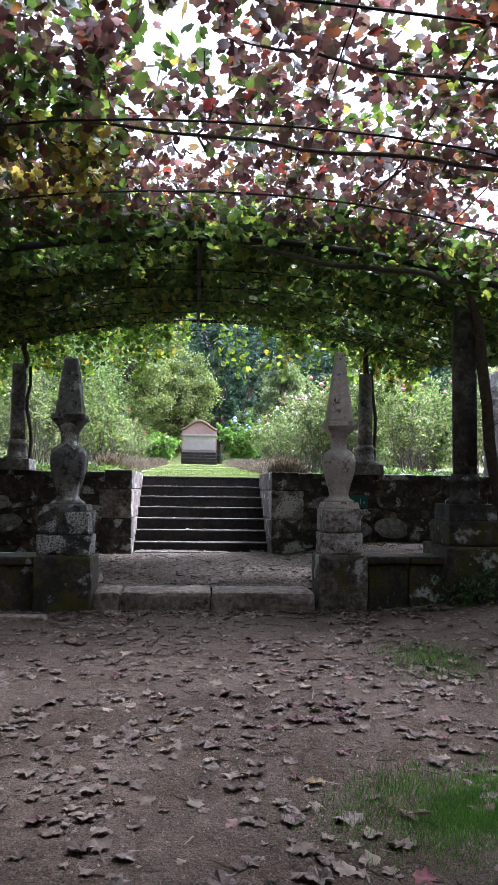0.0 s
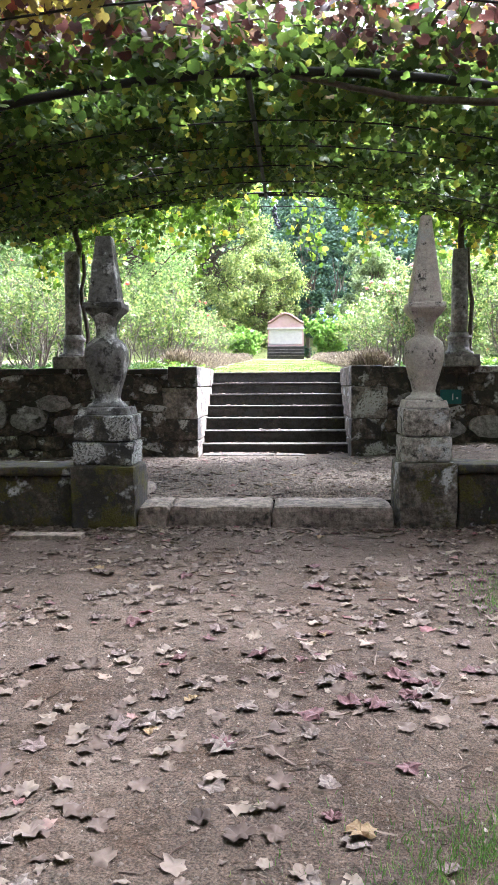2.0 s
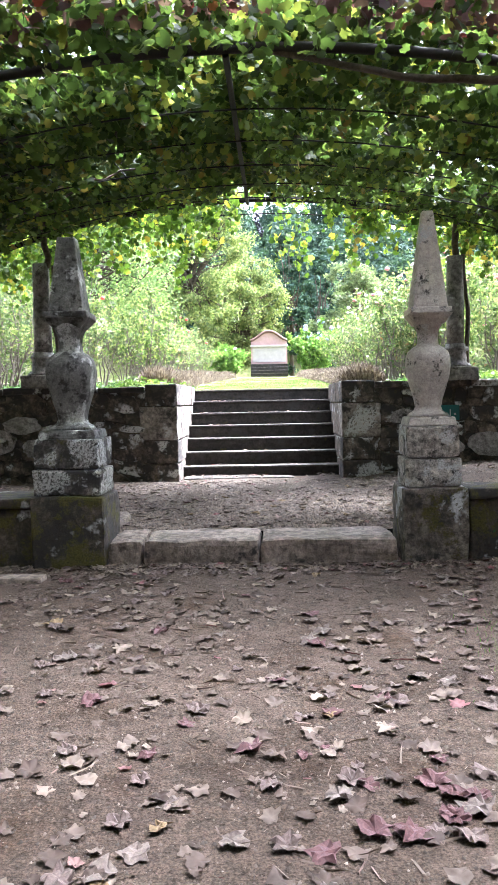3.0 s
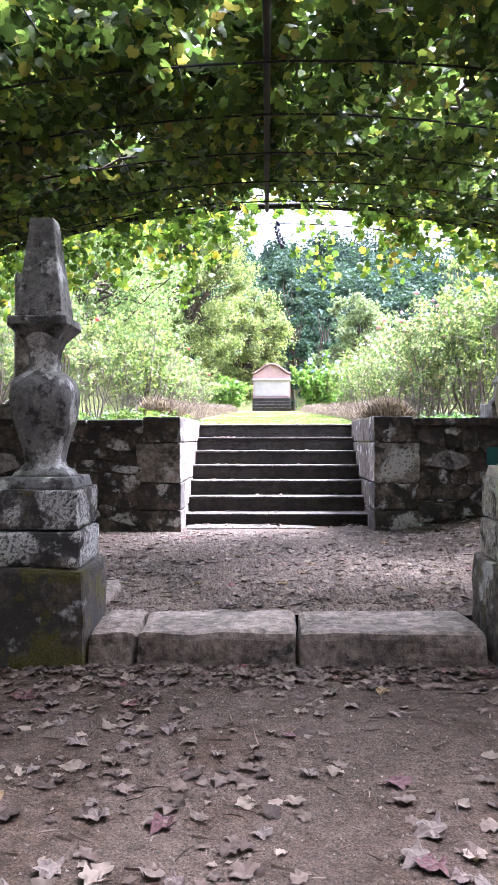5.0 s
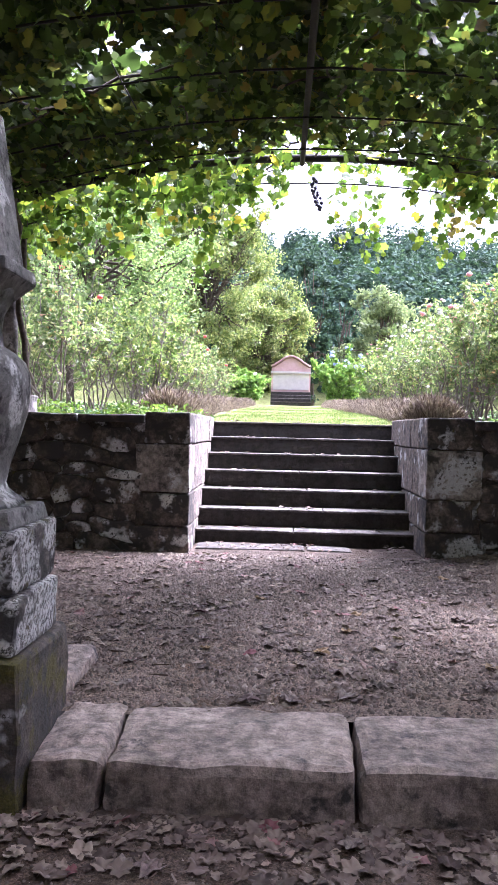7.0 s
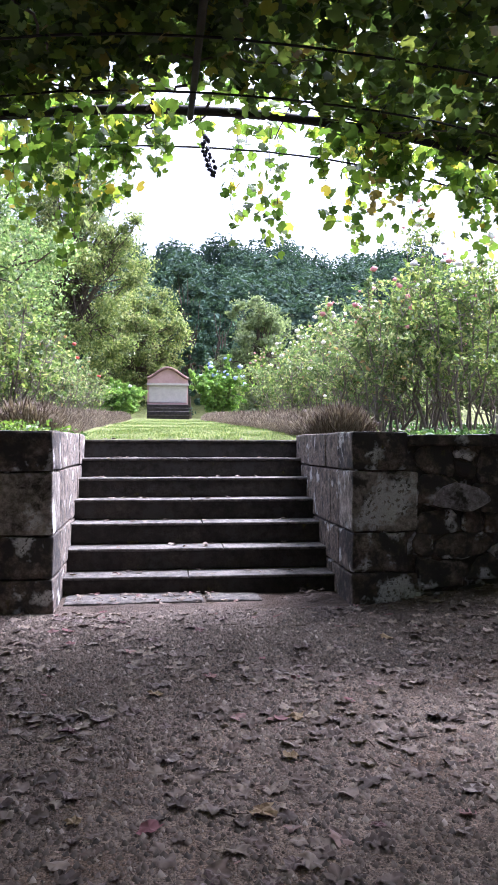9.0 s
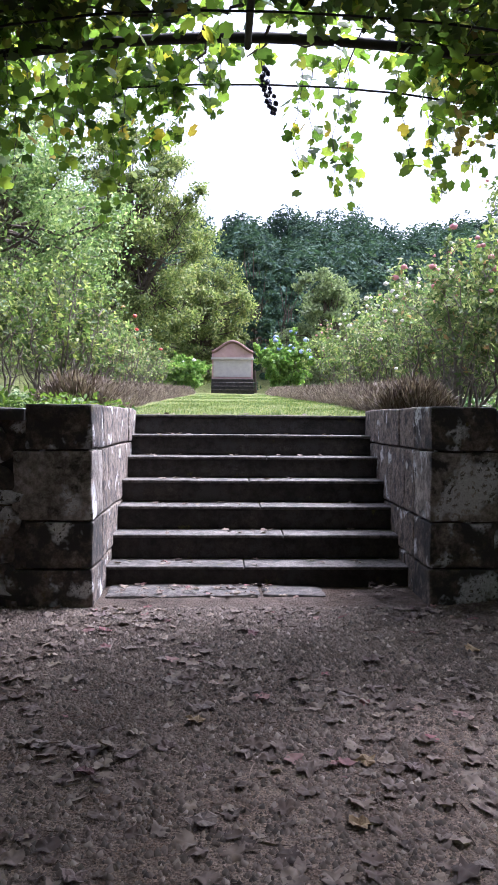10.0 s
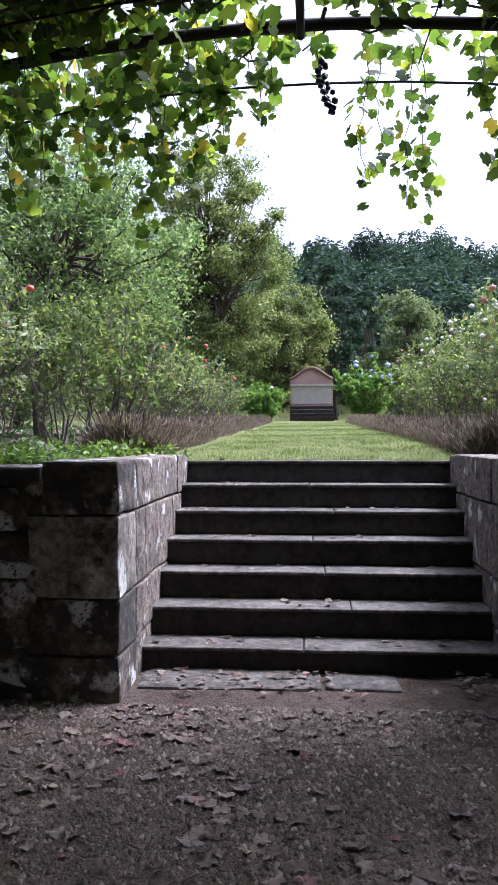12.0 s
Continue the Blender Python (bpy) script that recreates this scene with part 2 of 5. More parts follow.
DEEP_LEAF = leafy("deep_green_leaf", [(0.0, (0.03, 0.07, 0.025)), (0.7, (0.08, 0.15, 0.05)), (1.0, (0.16, 0.23, 0.08))], 0.5, 0.35)
FAR_LEAF = leafy("far_wood_leaf", [(0.0, (0.028, 0.052, 0.044)), (0.7, (0.046, 0.08, 0.061)), (1.0, (0.07, 0.108, 0.073))], 1.0, 0.2, 0.14)
WILLOW_LEAF = leafy("greyish_leaf", [(0.0, (0.085, 0.115, 0.07)), (1.0, (0.2, 0.235, 0.14))], 0.6, 0.4)
GRASS = leafy("grass_blade", [(0.0, (0.04, 0.08, 0.022)), (0.6, (0.1, 0.155, 0.042)), (1.0, (0.24, 0.25, 0.09))], 0.6, 0.4, 1.7)
PATCH_GRASS = leafy("patch_grass", [(0.0, (0.045, 0.11, 0.028)), (0.8, (0.1, 0.2, 0.045)), (1.0, (0.2, 0.25, 0.09))], 0.6, 0.4, 5.0)
GRIT = leafy("grit", [(0.0, (0.055, 0.045, 0.039)), (0.5, (0.11, 0.088, 0.074)), (0.9, (0.15, 0.12, 0.1)), (1.0, (0.25, 0.215, 0.19))], 0.95, 0.0)
SPRIG = leafy("lavender_sprig", [(0.0, (0.06, 0.043, 0.037)), (0.5, (0.145, 0.108, 0.096)), (1.0, (0.3, 0.25, 0.23))], 0.85, 0.15, 1.6)
PINK_WALL = plain("pink_plaster", (0.4, 0.25, 0.245), (0.52, 0.345, 0.335), 5, 0.9, 0.004)
PALE_WALL = plain("pale_plaster", (0.4, 0.36, 0.345), (0.5, 0.455, 0.435), 5, 0.9, 0.004)
PLASTER = stone("old_plaster", (0.37, 0.35, 0.355), (0.2, 0.185, 0.19), 0.3, 0.1, 0.0)
TEAL = plain("teal_paint", (0.01, 0.09, 0.085), (0.02, 0.14, 0.125), 15, 0.5, 0.001)
TILE = plain("dark_cornice", (0.12, 0.07, 0.06), (0.22, 0.13, 0.11), 10, 0.9, 0.01)
PINK = plain("pink_petal", (0.6, 0.2, 0.22), (0.75, 0.36, 0.36), 40, 0.6, 0.002)
WHITE = plain("white_petal", (0.7, 0.65, 0.6), (0.82, 0.78, 0.74), 40, 0.6, 0.002)
RED = plain("red_petal", (0.5, 0.06, 0.05), (0.62, 0.12, 0.08), 40, 0.6, 0.002)
BLUE = plain("blue_petal", (0.2, 0.26, 0.55), (0.42, 0.48, 0.75), 40, 0.7, 0.004)
GRAPE = plain("dark_grape", (0.02, 0.018, 0.045), (0.045, 0.04, 0.09), 40, 0.4, 0.001)


# ---- building helpers ----
def thing(name, at, label, category, group="", kind=""):
    ob = new(name)
    ob.location = at
    ob.empty_display_size = 0.1
    return tagged(ob, label, category, group, kind)


def world_of(ob):
    m = ob.matrix_parent_inverse @ Matrix.Translation(ob.location)
    return world_of(ob.parent) @ m if ob.parent else Matrix.Translation(ob.location)


def adopt(ob, parent):
    """ob, whose mesh is laid out in world places, becomes a part of parent."""
    ob.parent = parent
    ob.matrix_parent_inverse = world_of(parent).inverted()
    return ob


def finish(me, mat, smooth=False):
    me.materials.append(mat)
    if smooth:
        me.polygons.foreach_set("use_smooth", [True] * len(me.polygons))
    return me


def part(name, bm, mat, parent=None, label="", smooth=False):
    me = bpy.data.meshes.new(name)
    bm.normal_update()
    bm.to_mesh(me)
    bm.free()
    finish(me, mat, smooth)
    ob = new(name, me)
    if parent:
        adopt(ob, parent)
    return tagged(ob, label)


def raw(name, verts, faces, mat, parent=None, label="", smooth=False):
    """One mesh object from vertex and face arrays."""
    me = bpy.data.meshes.new(name)
    verts, faces = np.asarray(verts, dtype=np.float32), np.asarray(faces, dtype=np.int32)
    k = faces.shape[1]
    me.vertices.add(len(verts))
    me.vertices.foreach_set("co", verts.ravel())
    me.loops.add(faces.size)
    me.loops.foreach_set("vertex_index", faces.ravel())
    me.polygons.add(len(faces))
    me.polygons.foreach_set("loop_start", np.arange(0, faces.size, k, dtype=np.int32))
    me.update(calc_edges=True)
    finish(me, mat, smooth)
    ob = new(name, me)
    if parent:
        adopt(ob, parent)
    return tagged(ob, label)


def block(x0, x1, y0, y1, z0, z1, bevel=0.012, rough=0.004):
    """A dressed stone with worn edges."""
    bm = bmesh.new()
    bmesh.ops.create_cube(bm, size=1.0)
    for v in bm.verts:
        v.co = Vector((x0 + (v.co.x + 0.5) * (x1 - x0), y0 + (v.co.y + 0.5) * (y1 - y0), z0 + (v.co.z + 0.5) * (z1 - z0)))
    bmesh.ops.bevel(bm, geom=list(bm.edges), offset=bevel, segments=2, profile=0.6, affect="EDGES")
    for v in bm.verts:
        v.co += Vector(rng.uniform(-rough, rough, 3))
    return bm


def worn_block(x0, x1, y0, y1, z0, z1, cuts=3, rough=0.008, bevel=0.015):
    """A larger stone whose faces and edges are uneven."""
    bm = block(x0, x1, y0, y1, z0, z1, bevel, 0)
    longest = [e for e in bm.edges if e.calc_length() > 0.12]
    bmesh.ops.subdivide_edges(bm, edges=longest, cuts=cuts, use_grid_fill=True)
    for v in bm.verts:
        v.co += noise.noise_vector(v.co * 6) * rough + noise.noise_vector(v.co * 23) * rough * 0.4
    return bm


def lathe(profile, cx, cy, sides=28, square=0.0):
    """A turned shape from (radius, height) pairs; square turns the round section towards a rounded square."""
    bm = bmesh.new()
    rings = []
    for r, z in profile:
        ring = []
        for i in range(sides):
            a = 2 * math.pi * (i + 0.5) / sides
            c, s = math.cos(a), math.sin(a)
            k = 1.0 + square * (1 / max(abs(c), abs(s)) - 1.0)
            ring.append(bm.verts.new((cx + r * k * c, cy + r * k * s, z)))
        rings.append(ring)
    for a, b in zip(rings, rings[1:]):
        for i in range(sides):
            bm.faces.new((a[i], a[(i + 1) % sides], b[(i + 1) % sides], b[i]))
    bm.faces.new(list(reversed(rings[0])))
    bm.faces.new(rings[-1])
    return bm


def frustum(cx, cy, half0, z0, half1, z1, bevel=0.008):
    bm = bmesh.new()
    bmesh.ops.create_cube(bm, size=2.0)
    for v in bm.verts:
        h, z = (half1, z1) if v.co.z > 0 else (half0, z0)
        v.co = Vector((cx + v.co.x * h, cy + v.co.y * h, z))
    bmesh.ops.bevel(bm, geom=list(bm.edges), offset=bevel, segments=2, profile=0.6, affect="EDGES")
    return bm


def tubes(paths, sides=6):
    """Vertices and quads of round, tapered limbs; each path is a list of (point, radius)."""
    vs, fs = [], []
    for path in paths:
        base = len(vs)
        for i, (p, r) in enumerate(path):
            p = Vector(p)
            q = Vector(path[min(i + 1, len(path) - 1)][0]) - Vector(path[max(i - 1, 0)][0])
            q = q.normalized() if q.length > 1e-6 else Vector((0, 0, 1))
            u = q.orthogonal().normalized()
            w = q.cross(u)
            for j in range(sides):
                a = 2 * math.pi * j / sides
                vs.append(p + u * (r * math.cos(a)) + w * (r * math.sin(a)))
        for i in range(len(path) - 1):
            for j in range(sides):
                a, b = base + i * sides + j, base + i * sides + (j + 1) % sides
                fs.append((a, b, b + sides, a + sides))
    return np.array([tuple(v) for v in vs]), np.array(fs)


def wander(a, b, steps, wobble, r0, r1):
    """A crooked limb from a to b."""
    a, b = np.array(a, float), np.array(b, float)
    off = np.zeros(3)
    out = []
    for i in range(steps + 1):
        t = i / steps
        if 0 < i < steps:
            off = off * 0.7 + rng.normal(0, wobble, 3)
        elif i == steps:
            off = off * 0.5
        out.append((tuple(a + (b - a) * t + off), r0 + (r1 - r0) * t))
    return out


def palmate(deep=1.0):
    """A lobed vine leaf of unit width, slightly cupped: fan of triangles round its stalk point."""
    angles = [-90, -62, -40, -8, 14, 38, 62, 90, 118, 142, 166, 188, 220, 242]
    radii = [0.14, 0.46, 0.45, 0.53, 0.46, 0.58, 0.49, 0.63, 0.48, 0.59, 0.47, 0.52, 0.45, 0.45]
    v = [(0, 0, 0)]
    for i, (a, r) in enumerate(zip(angles, radii)):
        r = r * deep if i in (2, 4, 6, 8, 10, 12) else r
        c, s = math.cos(radians(a)), math.sin(radians(a))
        v.append((r * c, r * s, -0.22 * r * r + 0.1 * abs(r * c)))
    k = len(angles)
    return np.array(v), np.array([(0, 1 + i, 1 + (i + 1) % k) for i in range(k)])


def crumpled(seed, curl):
    """A dry vine leaf, creased and curled: a middle point, a ring half way out and a ragged rim."""
    k = 16
    rows = [[(0.0, 0.0)], [], []]
    for i in range(k):
        rag = 1.0 if i % 2 else 0.8
        a = 2 * math.pi * (i + 0.3 * noise.noise(Vector((i * 1.7, seed * 3.1, 0.2)))) / k
        r = 0.47 + 0.1 * math.cos(5 * a + seed) + 0.16 * noise.noise(Vector((math.cos(a) * 1.6 + seed * 5, math.sin(a) * 1.6, 1.0)))
        rows[1].append((0.55 * r * math.cos(a), 0.55 * r * math.sin(a)))
        rows[2].append((rag * r * math.cos(a), rag * r * math.sin(a) * (0.8 + 0.1 * (seed % 3))))
    out = []
    for x, y in rows[0] + rows[1] + rows[2]:
        z = 0.22 * curl * (x * x * 1.6 + 0.3 * y * y) + 0.14 * noise.noise(Vector((x * 3.6, y * 3.6, seed * 7.3))) + 0.09 * noise.noise(Vector((x * 9, y * 9, seed * 2.3)))
        out.append((x * (1 - 0.45 * curl * abs(x)), y, 1.2 * z))
    out = np.array(out)
    out[:, 2] -= out[:, 2].min() + 0.03
    f = []
    for i in range(k):
        j = (i + 1) % k
        f += [(0, 1 + i, 1 + j), (1 + i, 1 + k + i, 1 + k + j), (1 + i, 1 + k + j, 1 + j)]
    return out, np.array(f)


def oval():
    """A narrow leaf folded along its middle."""
    v = [(0, -0.5, 0), (0.24, -0.05, 0.07), (0, 0.5, -0.05), (-0.24, -0.05, 0.07)]
    return np.array(v), np.array([(0, 1, 2), (0, 2, 3)])


def grit():
    v = [(0.5, 0, -0.1), (0, 0.45, -0.1), (-0.5, 0, -0.1), (0, -0.4, -0.1), (0.05, 0.05, 0.45)]
    return np.array(v), np.array([(0, 1, 4), (1, 2, 4), (2, 3, 4), (3, 0, 4)])


def sprig():
    """A thin lavender stalk with a small spent head."""
    v = [(-0.012, 0, 0), (0.012, 0, 0), (0.01, 0.05, 0.6), (-0.01, 0.05, 0.6), (0.03, 0.1, 0.82), (0, 0.15, 1.0), (-0.03, 0.1, 0.82)]
    return np.array(v), np.array([(0, 1, 2), (0, 2, 3), (3, 2, 4), (3, 4, 6), (6, 4, 5)])


def blade():
    v = [(-0.04, 0, 0), (0.04, 0, 0), (0.03, 0.06, 0.55), (-0.03, 0.06, 0.55), (0, 0.22, 1.0)]
    return np.array(v), np.array([(0, 1, 2), (0, 2, 3), (3, 2, 4)])


def scatter(shape, places, normals, sizes, spin=None):
    """Copies of a shape, one at each place, its z along the normal, as one set of arrays."""
    tv, tf = shape
    places, normals = np.asarray(places, float), np.asarray(normals, float)
    n = normals / np.linalg.norm(normals, axis=1, keepdims=True)
    ref = np.where(np.abs(n[:, 2:3]) < 0.9, np.array([[0, 0, 1.0]]), np.array([[1.0, 0, 0]]))
    u = np.cross(ref, n)
    u /= np.linalg.norm(u, axis=1, keepdims=True)
    w = np.cross(n, u)
    a = rng.uniform(0, 2 * np.pi, len(n)) if spin is None else spin
    u2 = u * np.cos(a)[:, None] + w * np.sin(a)[:, None]
    w2 = -u * np.sin(a)[:, None] + w * np.cos(a)[:, None]
    s = np.broadcast_to(np.asarray(sizes, float), (len(n),))[:, None, None]
    verts = places[:, None, :] + s * (tv[None, :, 0:1] * u2[:, None, :] + tv[None, :, 1:2] * w2[:, None, :] + tv[None, :, 2:3] * n[:, None, :])
    faces = tf[None, :, :] + (np.arange(len(n)) * len(tv))[:, None, None]
    return verts.reshape(-1, 3), faces.reshape(-1, tf.shape[1])


def any_way(count, up=0.0):
    v = rng.normal(0, 1, (count, 3))
    v /= np.linalg.norm(v, axis=1, keepdims=True)
    v[:, 2] += up
    return v


def blob(radius, at, squash=1.0, sub=2, lumps=0.15):
    bm = bmesh.new()
    bmesh.ops.create_icosphere(bm, subdivisions=sub, radius=radius)
    for v in bm.verts:
        v.co *= 1 + lumps * noise.noise(v.co / radius * 2.3 + Vector(at))
        v.co.z *= squash
        v.co += Vector(at)
    return bm


# ---- the ground ----
RISER, TREAD = 0.18, 0.285
STAIR_L, STAIR_R = -1.09, 1.045
WALL_Y, WALL_TOP = -0.565, 1.28
KERB_Y, TERRACE, LOWER, LAWN = -4.96, 0.045, -0.125, 1.26
HUT_Y, HUT_FOOT = 31.0, 2.42


def smooth_step(a, b, x):
    t = min(max((x - a) / (b - a), 0.0), 1.0)
    return t * t * (3 - 2 * t)


def lower_z(x, y):
    return LOWER + 0.16 * smooth_step(1.4, 3.4, x) * smooth_step(-9.5, -6.0, y) + 0.018 * noise.noise(Vector((x * 0.7, y * 0.7, 3))) + 0.008 * noise.noise(Vector((x * 3, y * 3, 1)))


def terrace_z(x, y):
    return TERRACE - 0.01 + 0.2 * smooth_step(1.0, 2.8, x) + 0.012 * noise.noise(Vector((x * 0.9, y * 0.9, 7))) + 0.006 * noise.noise(Vector((x * 4, y * 4, 2)))


def lawn_z(x, y):
    rise = (HUT_FOOT - LAWN) * min((y - 1.7) / (HUT_Y - 3.0), 1.05)
    return LAWN - 0.005 + rise + 0.03 * noise.noise(Vector((x * 0.5, y * 0.5, 5))) * min(1, (y - 1.7) / 2)


def sheet(name, xs, ys, height, mat, label, category):
    verts = [(x, y, height(x, y)) for y in ys for x in xs]
    w = len(xs)
    faces = [(j * w + i, j * w + i + 1, (j + 1) * w + i + 1, (j + 1) * w + i) for j in range(len(ys) - 1) for i in range(w - 1)]
    return tagged(raw(name, verts, faces, mat, None, "", True), label, category, "", "structure")


wide = [-400, -120, -40, -15, -8] + list(np.arange(-5, 5.01, 0.1)) + [8, 15, 40, 120, 400]
sheet("ground", wide, [-400, -120, -40, -20] + list(np.arange(-14, KERB_Y + 0.56, 0.1)), lower_z, SOIL, "trodden brown soil strewn with fallen vine leaves", "ground")
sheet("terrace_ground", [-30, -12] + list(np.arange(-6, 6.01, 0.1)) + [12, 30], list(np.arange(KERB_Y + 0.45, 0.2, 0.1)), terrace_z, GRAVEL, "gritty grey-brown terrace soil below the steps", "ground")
lawn_x = [-400, -150, -60, -25, -12] + list(np.arange(-7, 7.01, 0.25)) + [12, 25, 60, 150, 400]
lawn_y = [WALL_Y + 0.3] + list(np.arange(1.8, 36, 0.4)) + [45, 58]
verts = []
for y in lawn_y:
    for x in lawn_x:
        if y < 1 and abs(x) < 1.3:
            verts.append((x, 1.8, -0.4))
        else:
            verts.append((x, y, lawn_z(x, max(y, 1.7))))
w = len(lawn_x)
faces = [(j * w + i, j * w + i + 1, (j + 1) * w + i + 1, (j + 1) * w + i) for j in range(len(lawn_y) - 1) for i in range(w - 1)]
tagged(raw("lawn", verts, faces, TURF, None, "", True), "mown green lawn path between lavender hedges", "lawn", "", "structure")


# ---- steps ----
stairs = thing("stone_stairs", (0, 0, 0), "weathered granite garden steps with mossy, shade-darkened risers", "stairs", "", "structure")
JOINTS = [(-0.12, 0.3), (0.18,), (0.02,), (-0.06,), (0.1,), (-0.08,), (-0.15,)]
for k in range(7):
    z1 = RISER * (k + 1)
    z0 = z1 - RISER - (0.2 if k == 0 else 0.0)
    y0 = TREAD * k
    edges = [STAIR_L - 0.04, JOINTS[k][0], STAIR_R + 0.04]
    step = thing("step", (0, y0, z0), "", "")
    adopt(step, stairs)
    for a, b in zip(edges, edges[1:]):
        if a < STAIR_L:
            part("riser", worn_block(a, STAIR_R + 0.04, y0 + 0.008, y0 + TREAD + 0.1, z0 + 0.001, z1 - 0.022, 2, 0.006), RISER_SHADED, step)
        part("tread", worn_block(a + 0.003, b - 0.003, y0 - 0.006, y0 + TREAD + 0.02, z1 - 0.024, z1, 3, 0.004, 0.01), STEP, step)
foot = thing("threshold_slab", (-0.4, -0.2, TERRACE), "broad worn flagstone at the foot of the steps", "flagstone")
part("slab", worn_block(-1.05, -0.02, -0.33, 0.02, TERRACE - 0.06, TERRACE + 0.008, 4, 0.014), STEP, foot)
part("slab", worn_block(0.0, 0.42, -0.3, 0.02, TERRACE - 0.06, TERRACE + 0.001, 4, 0.014), STEP, foot)


# ---- retaining walls: wing piers of dressed blocks and runs of rubble ----
def rubble_stone(x0, x1, z0, z1, y, proud):
    """One uneven stone in the face of a wall."""
    bm = bmesh.new()
    w, h = x1 - x0, z1 - z0
    base, top, face = [], [], []
    pts = [(0, 0.25), (0.12, 0), (0.5, -0.02), (0.86, 0), (1, 0.22), (1.02, 0.7), (0.84, 1), (0.45, 1.02), (0.1, 0.98), (-0.02, 0.65)]
    for px, pz in pts:
        jx, jz = rng.uniform(-0.085, 0.085, 2)
        x, z = x0 + (px + jx) * w, z0 + (pz + jz) * h
        cx, cz = x0 + w / 2, z0 + h / 2
        base.append(bm.verts.new((x, y + 0.05, z)))
        face.append(bm.verts.new((x, y - proud * 0.35, z)))
        top.append(bm.verts.new((cx + (x - cx) * 0.9, y - proud * rng.uniform(0.8, 1.2), cz + (z - cz) * 0.86)))
    k = len(pts)
    mid = bm.verts.new((x0 + w / 2, y - proud * 1.15, z0 + h / 2))
    for a, b in ((base, face), (face, top)):
        for i in range(k):
            bm.faces.new((a[i], a[(i + 1) % k], b[(i + 1) % k], b[i]))
    for i in range(k):
        bm.faces.new((top[i], top[(i + 1) % k], mid))
    for v in bm.verts:
        bend = noise.noise_vector(Vector((v.co.x * 2.1, v.co.z * 2.1, 5.0)))
        v.co.x += 0.09 * bend.x
        v.co.z = min(v.co.z + 0.085 * bend.y, WALL_TOP - 0.07)
    return bm


def rubble_run(parent, x0, x1, z0, z1, y, course=(0.1, 0.24), width=(0.16, 0.5)):
    z = z0
    while z < z1 - 0.05:
        h = min(rng.uniform(*course), z1 - z)
        if z1 - z - h < 0.07:
            h = z1 - z
        x = x0
        while x < x1 - 0.04:
            w = rng.uniform(*width)
            if x1 - x - w < 0.12:
                w = x1 - x
            if h > 0.17 and rng.random() < 0.4 and w < 0.35:
                m = rng.uniform(0.4, 0.6)
                part("stone", rubble_stone(x + 0.008, x + w - 0.008, z + 0.006, z + h * m - 0.006, y, rng.uniform(0.006, 0.02)), RUBBLE, parent)
                part("stone", rubble_stone(x + 0.008, x + w - 0.008, z + h * m + 0.006, z + h - 0.006, y, rng.uniform(0.006, 0.02)), RUBBLE, parent)
            else:
                part("stone", rubble_stone(x + 0.008, x + w - 0.008, z + 0.006, z + h - 0.006, y, rng.uniform(0.006, 0.022)), RUBBLE, parent)
            x += w
        z += h


def wing(parent, side):
    """The dressed corner of a retaining wall and the cheek wall beside the steps."""
    inner = STAIR_L if side < 0 else STAIR_R
    s = side
    courses = [(-0.2, 0.27), (0.27, 0.57), (0.57, 1.02), (1.02, 1.315)]
    fronts = [0.55, 0.42, 0.5, 0.42]
    for i, (z0, z1) in enumerate(courses):
        a, b = sorted((inner, inner + s * fronts[i]))
        part("block", worn_block(a, b, WALL_Y, WALL_Y + 0.42, z0 + 0.006, z1 - 0.006, 2, 0.01), PALE_BLOCK if i == 2 else ASHLAR, parent)
        cuts = [WALL_Y + 0.42] + [WALL_Y + 0.42 + 0.47 * q + (0.0 if i % 2 else -0.2) for q in range(1, 4)] + [1.75]
        for y0, y1 in zip(cuts, cuts[1:]):
            if z1 <= RISER * int(y0 / TREAD + 0.0) - 0.2:
                continue
            a, b = sorted((inner + s * 0.004 * rng.uniform(-1, 1), inner + s * 0.34))
            part("block", worn_block(a, b, y0 + 0.005, y1 - 0.005, z0 + 0.006, z1 - 0.006, 2, 0.008), CHEEK, parent)


for side, nm in ((-1, "wall_west"), (1, "wall_east")):
    inner = STAIR_L if side < 0 else STAIR_R
    w = thing(nm, (side * 3, WALL_Y + 0.2, 0), "rough granite retaining wall blackened by damp and lichen", "retaining wall", "", "structure")
    a, b = sorted((inner + side * 0.03, side * 12))
    part("core", block(a, b, WALL_Y + 0.03, WALL_Y + 0.42, -0.3, WALL_TOP - 0.05, 0.01, 0), MORTAR, w)
    wing(w, side)
    for i in range(8):
        a, b = sorted((inner + side * (0.42 + 0.62 * i), inner + side * (0.42 + 0.62 * (i + 1))))
        part("coping", worn_block(a + 0.004, b - 0.004, WALL_Y - 0.03, WALL_Y + 0.44, WALL_TOP - 0.075, WALL_TOP + rng.uniform(-0.01, 0.015), 2, 0.012), RUBBLE, w)
    a, b = sorted((inner + side * 0.47, side * 4.7))
    rubble_run(w, a, b, -0.1, WALL_TOP - 0.08, WALL_Y + 0.01)


# Unseen walls, added to hold back light from behind and both sides.
for nm, box in (("added_wall_south", (-9, 9, -17.4, -17)), ("added_wall_far_west", (-9.4, -9, -17.4, WALL_Y)), ("added_wall_far_east", (9, 9.4, -17.4, WALL_Y))):
    w = thing(nm, (box[0], box[2], LOWER), "plain unseen wall added to darken the lower garden", "garden wall", "", "structure")
    part("wall", block(*box, LOWER - 0.2, 4.2, 0.02, 0), RUBBLE, w)


bank = thing("wall_garden", (7, 1.5, LAWN), "rough pale granite wall beyond the rose bed", "garden wall", "", "structure")
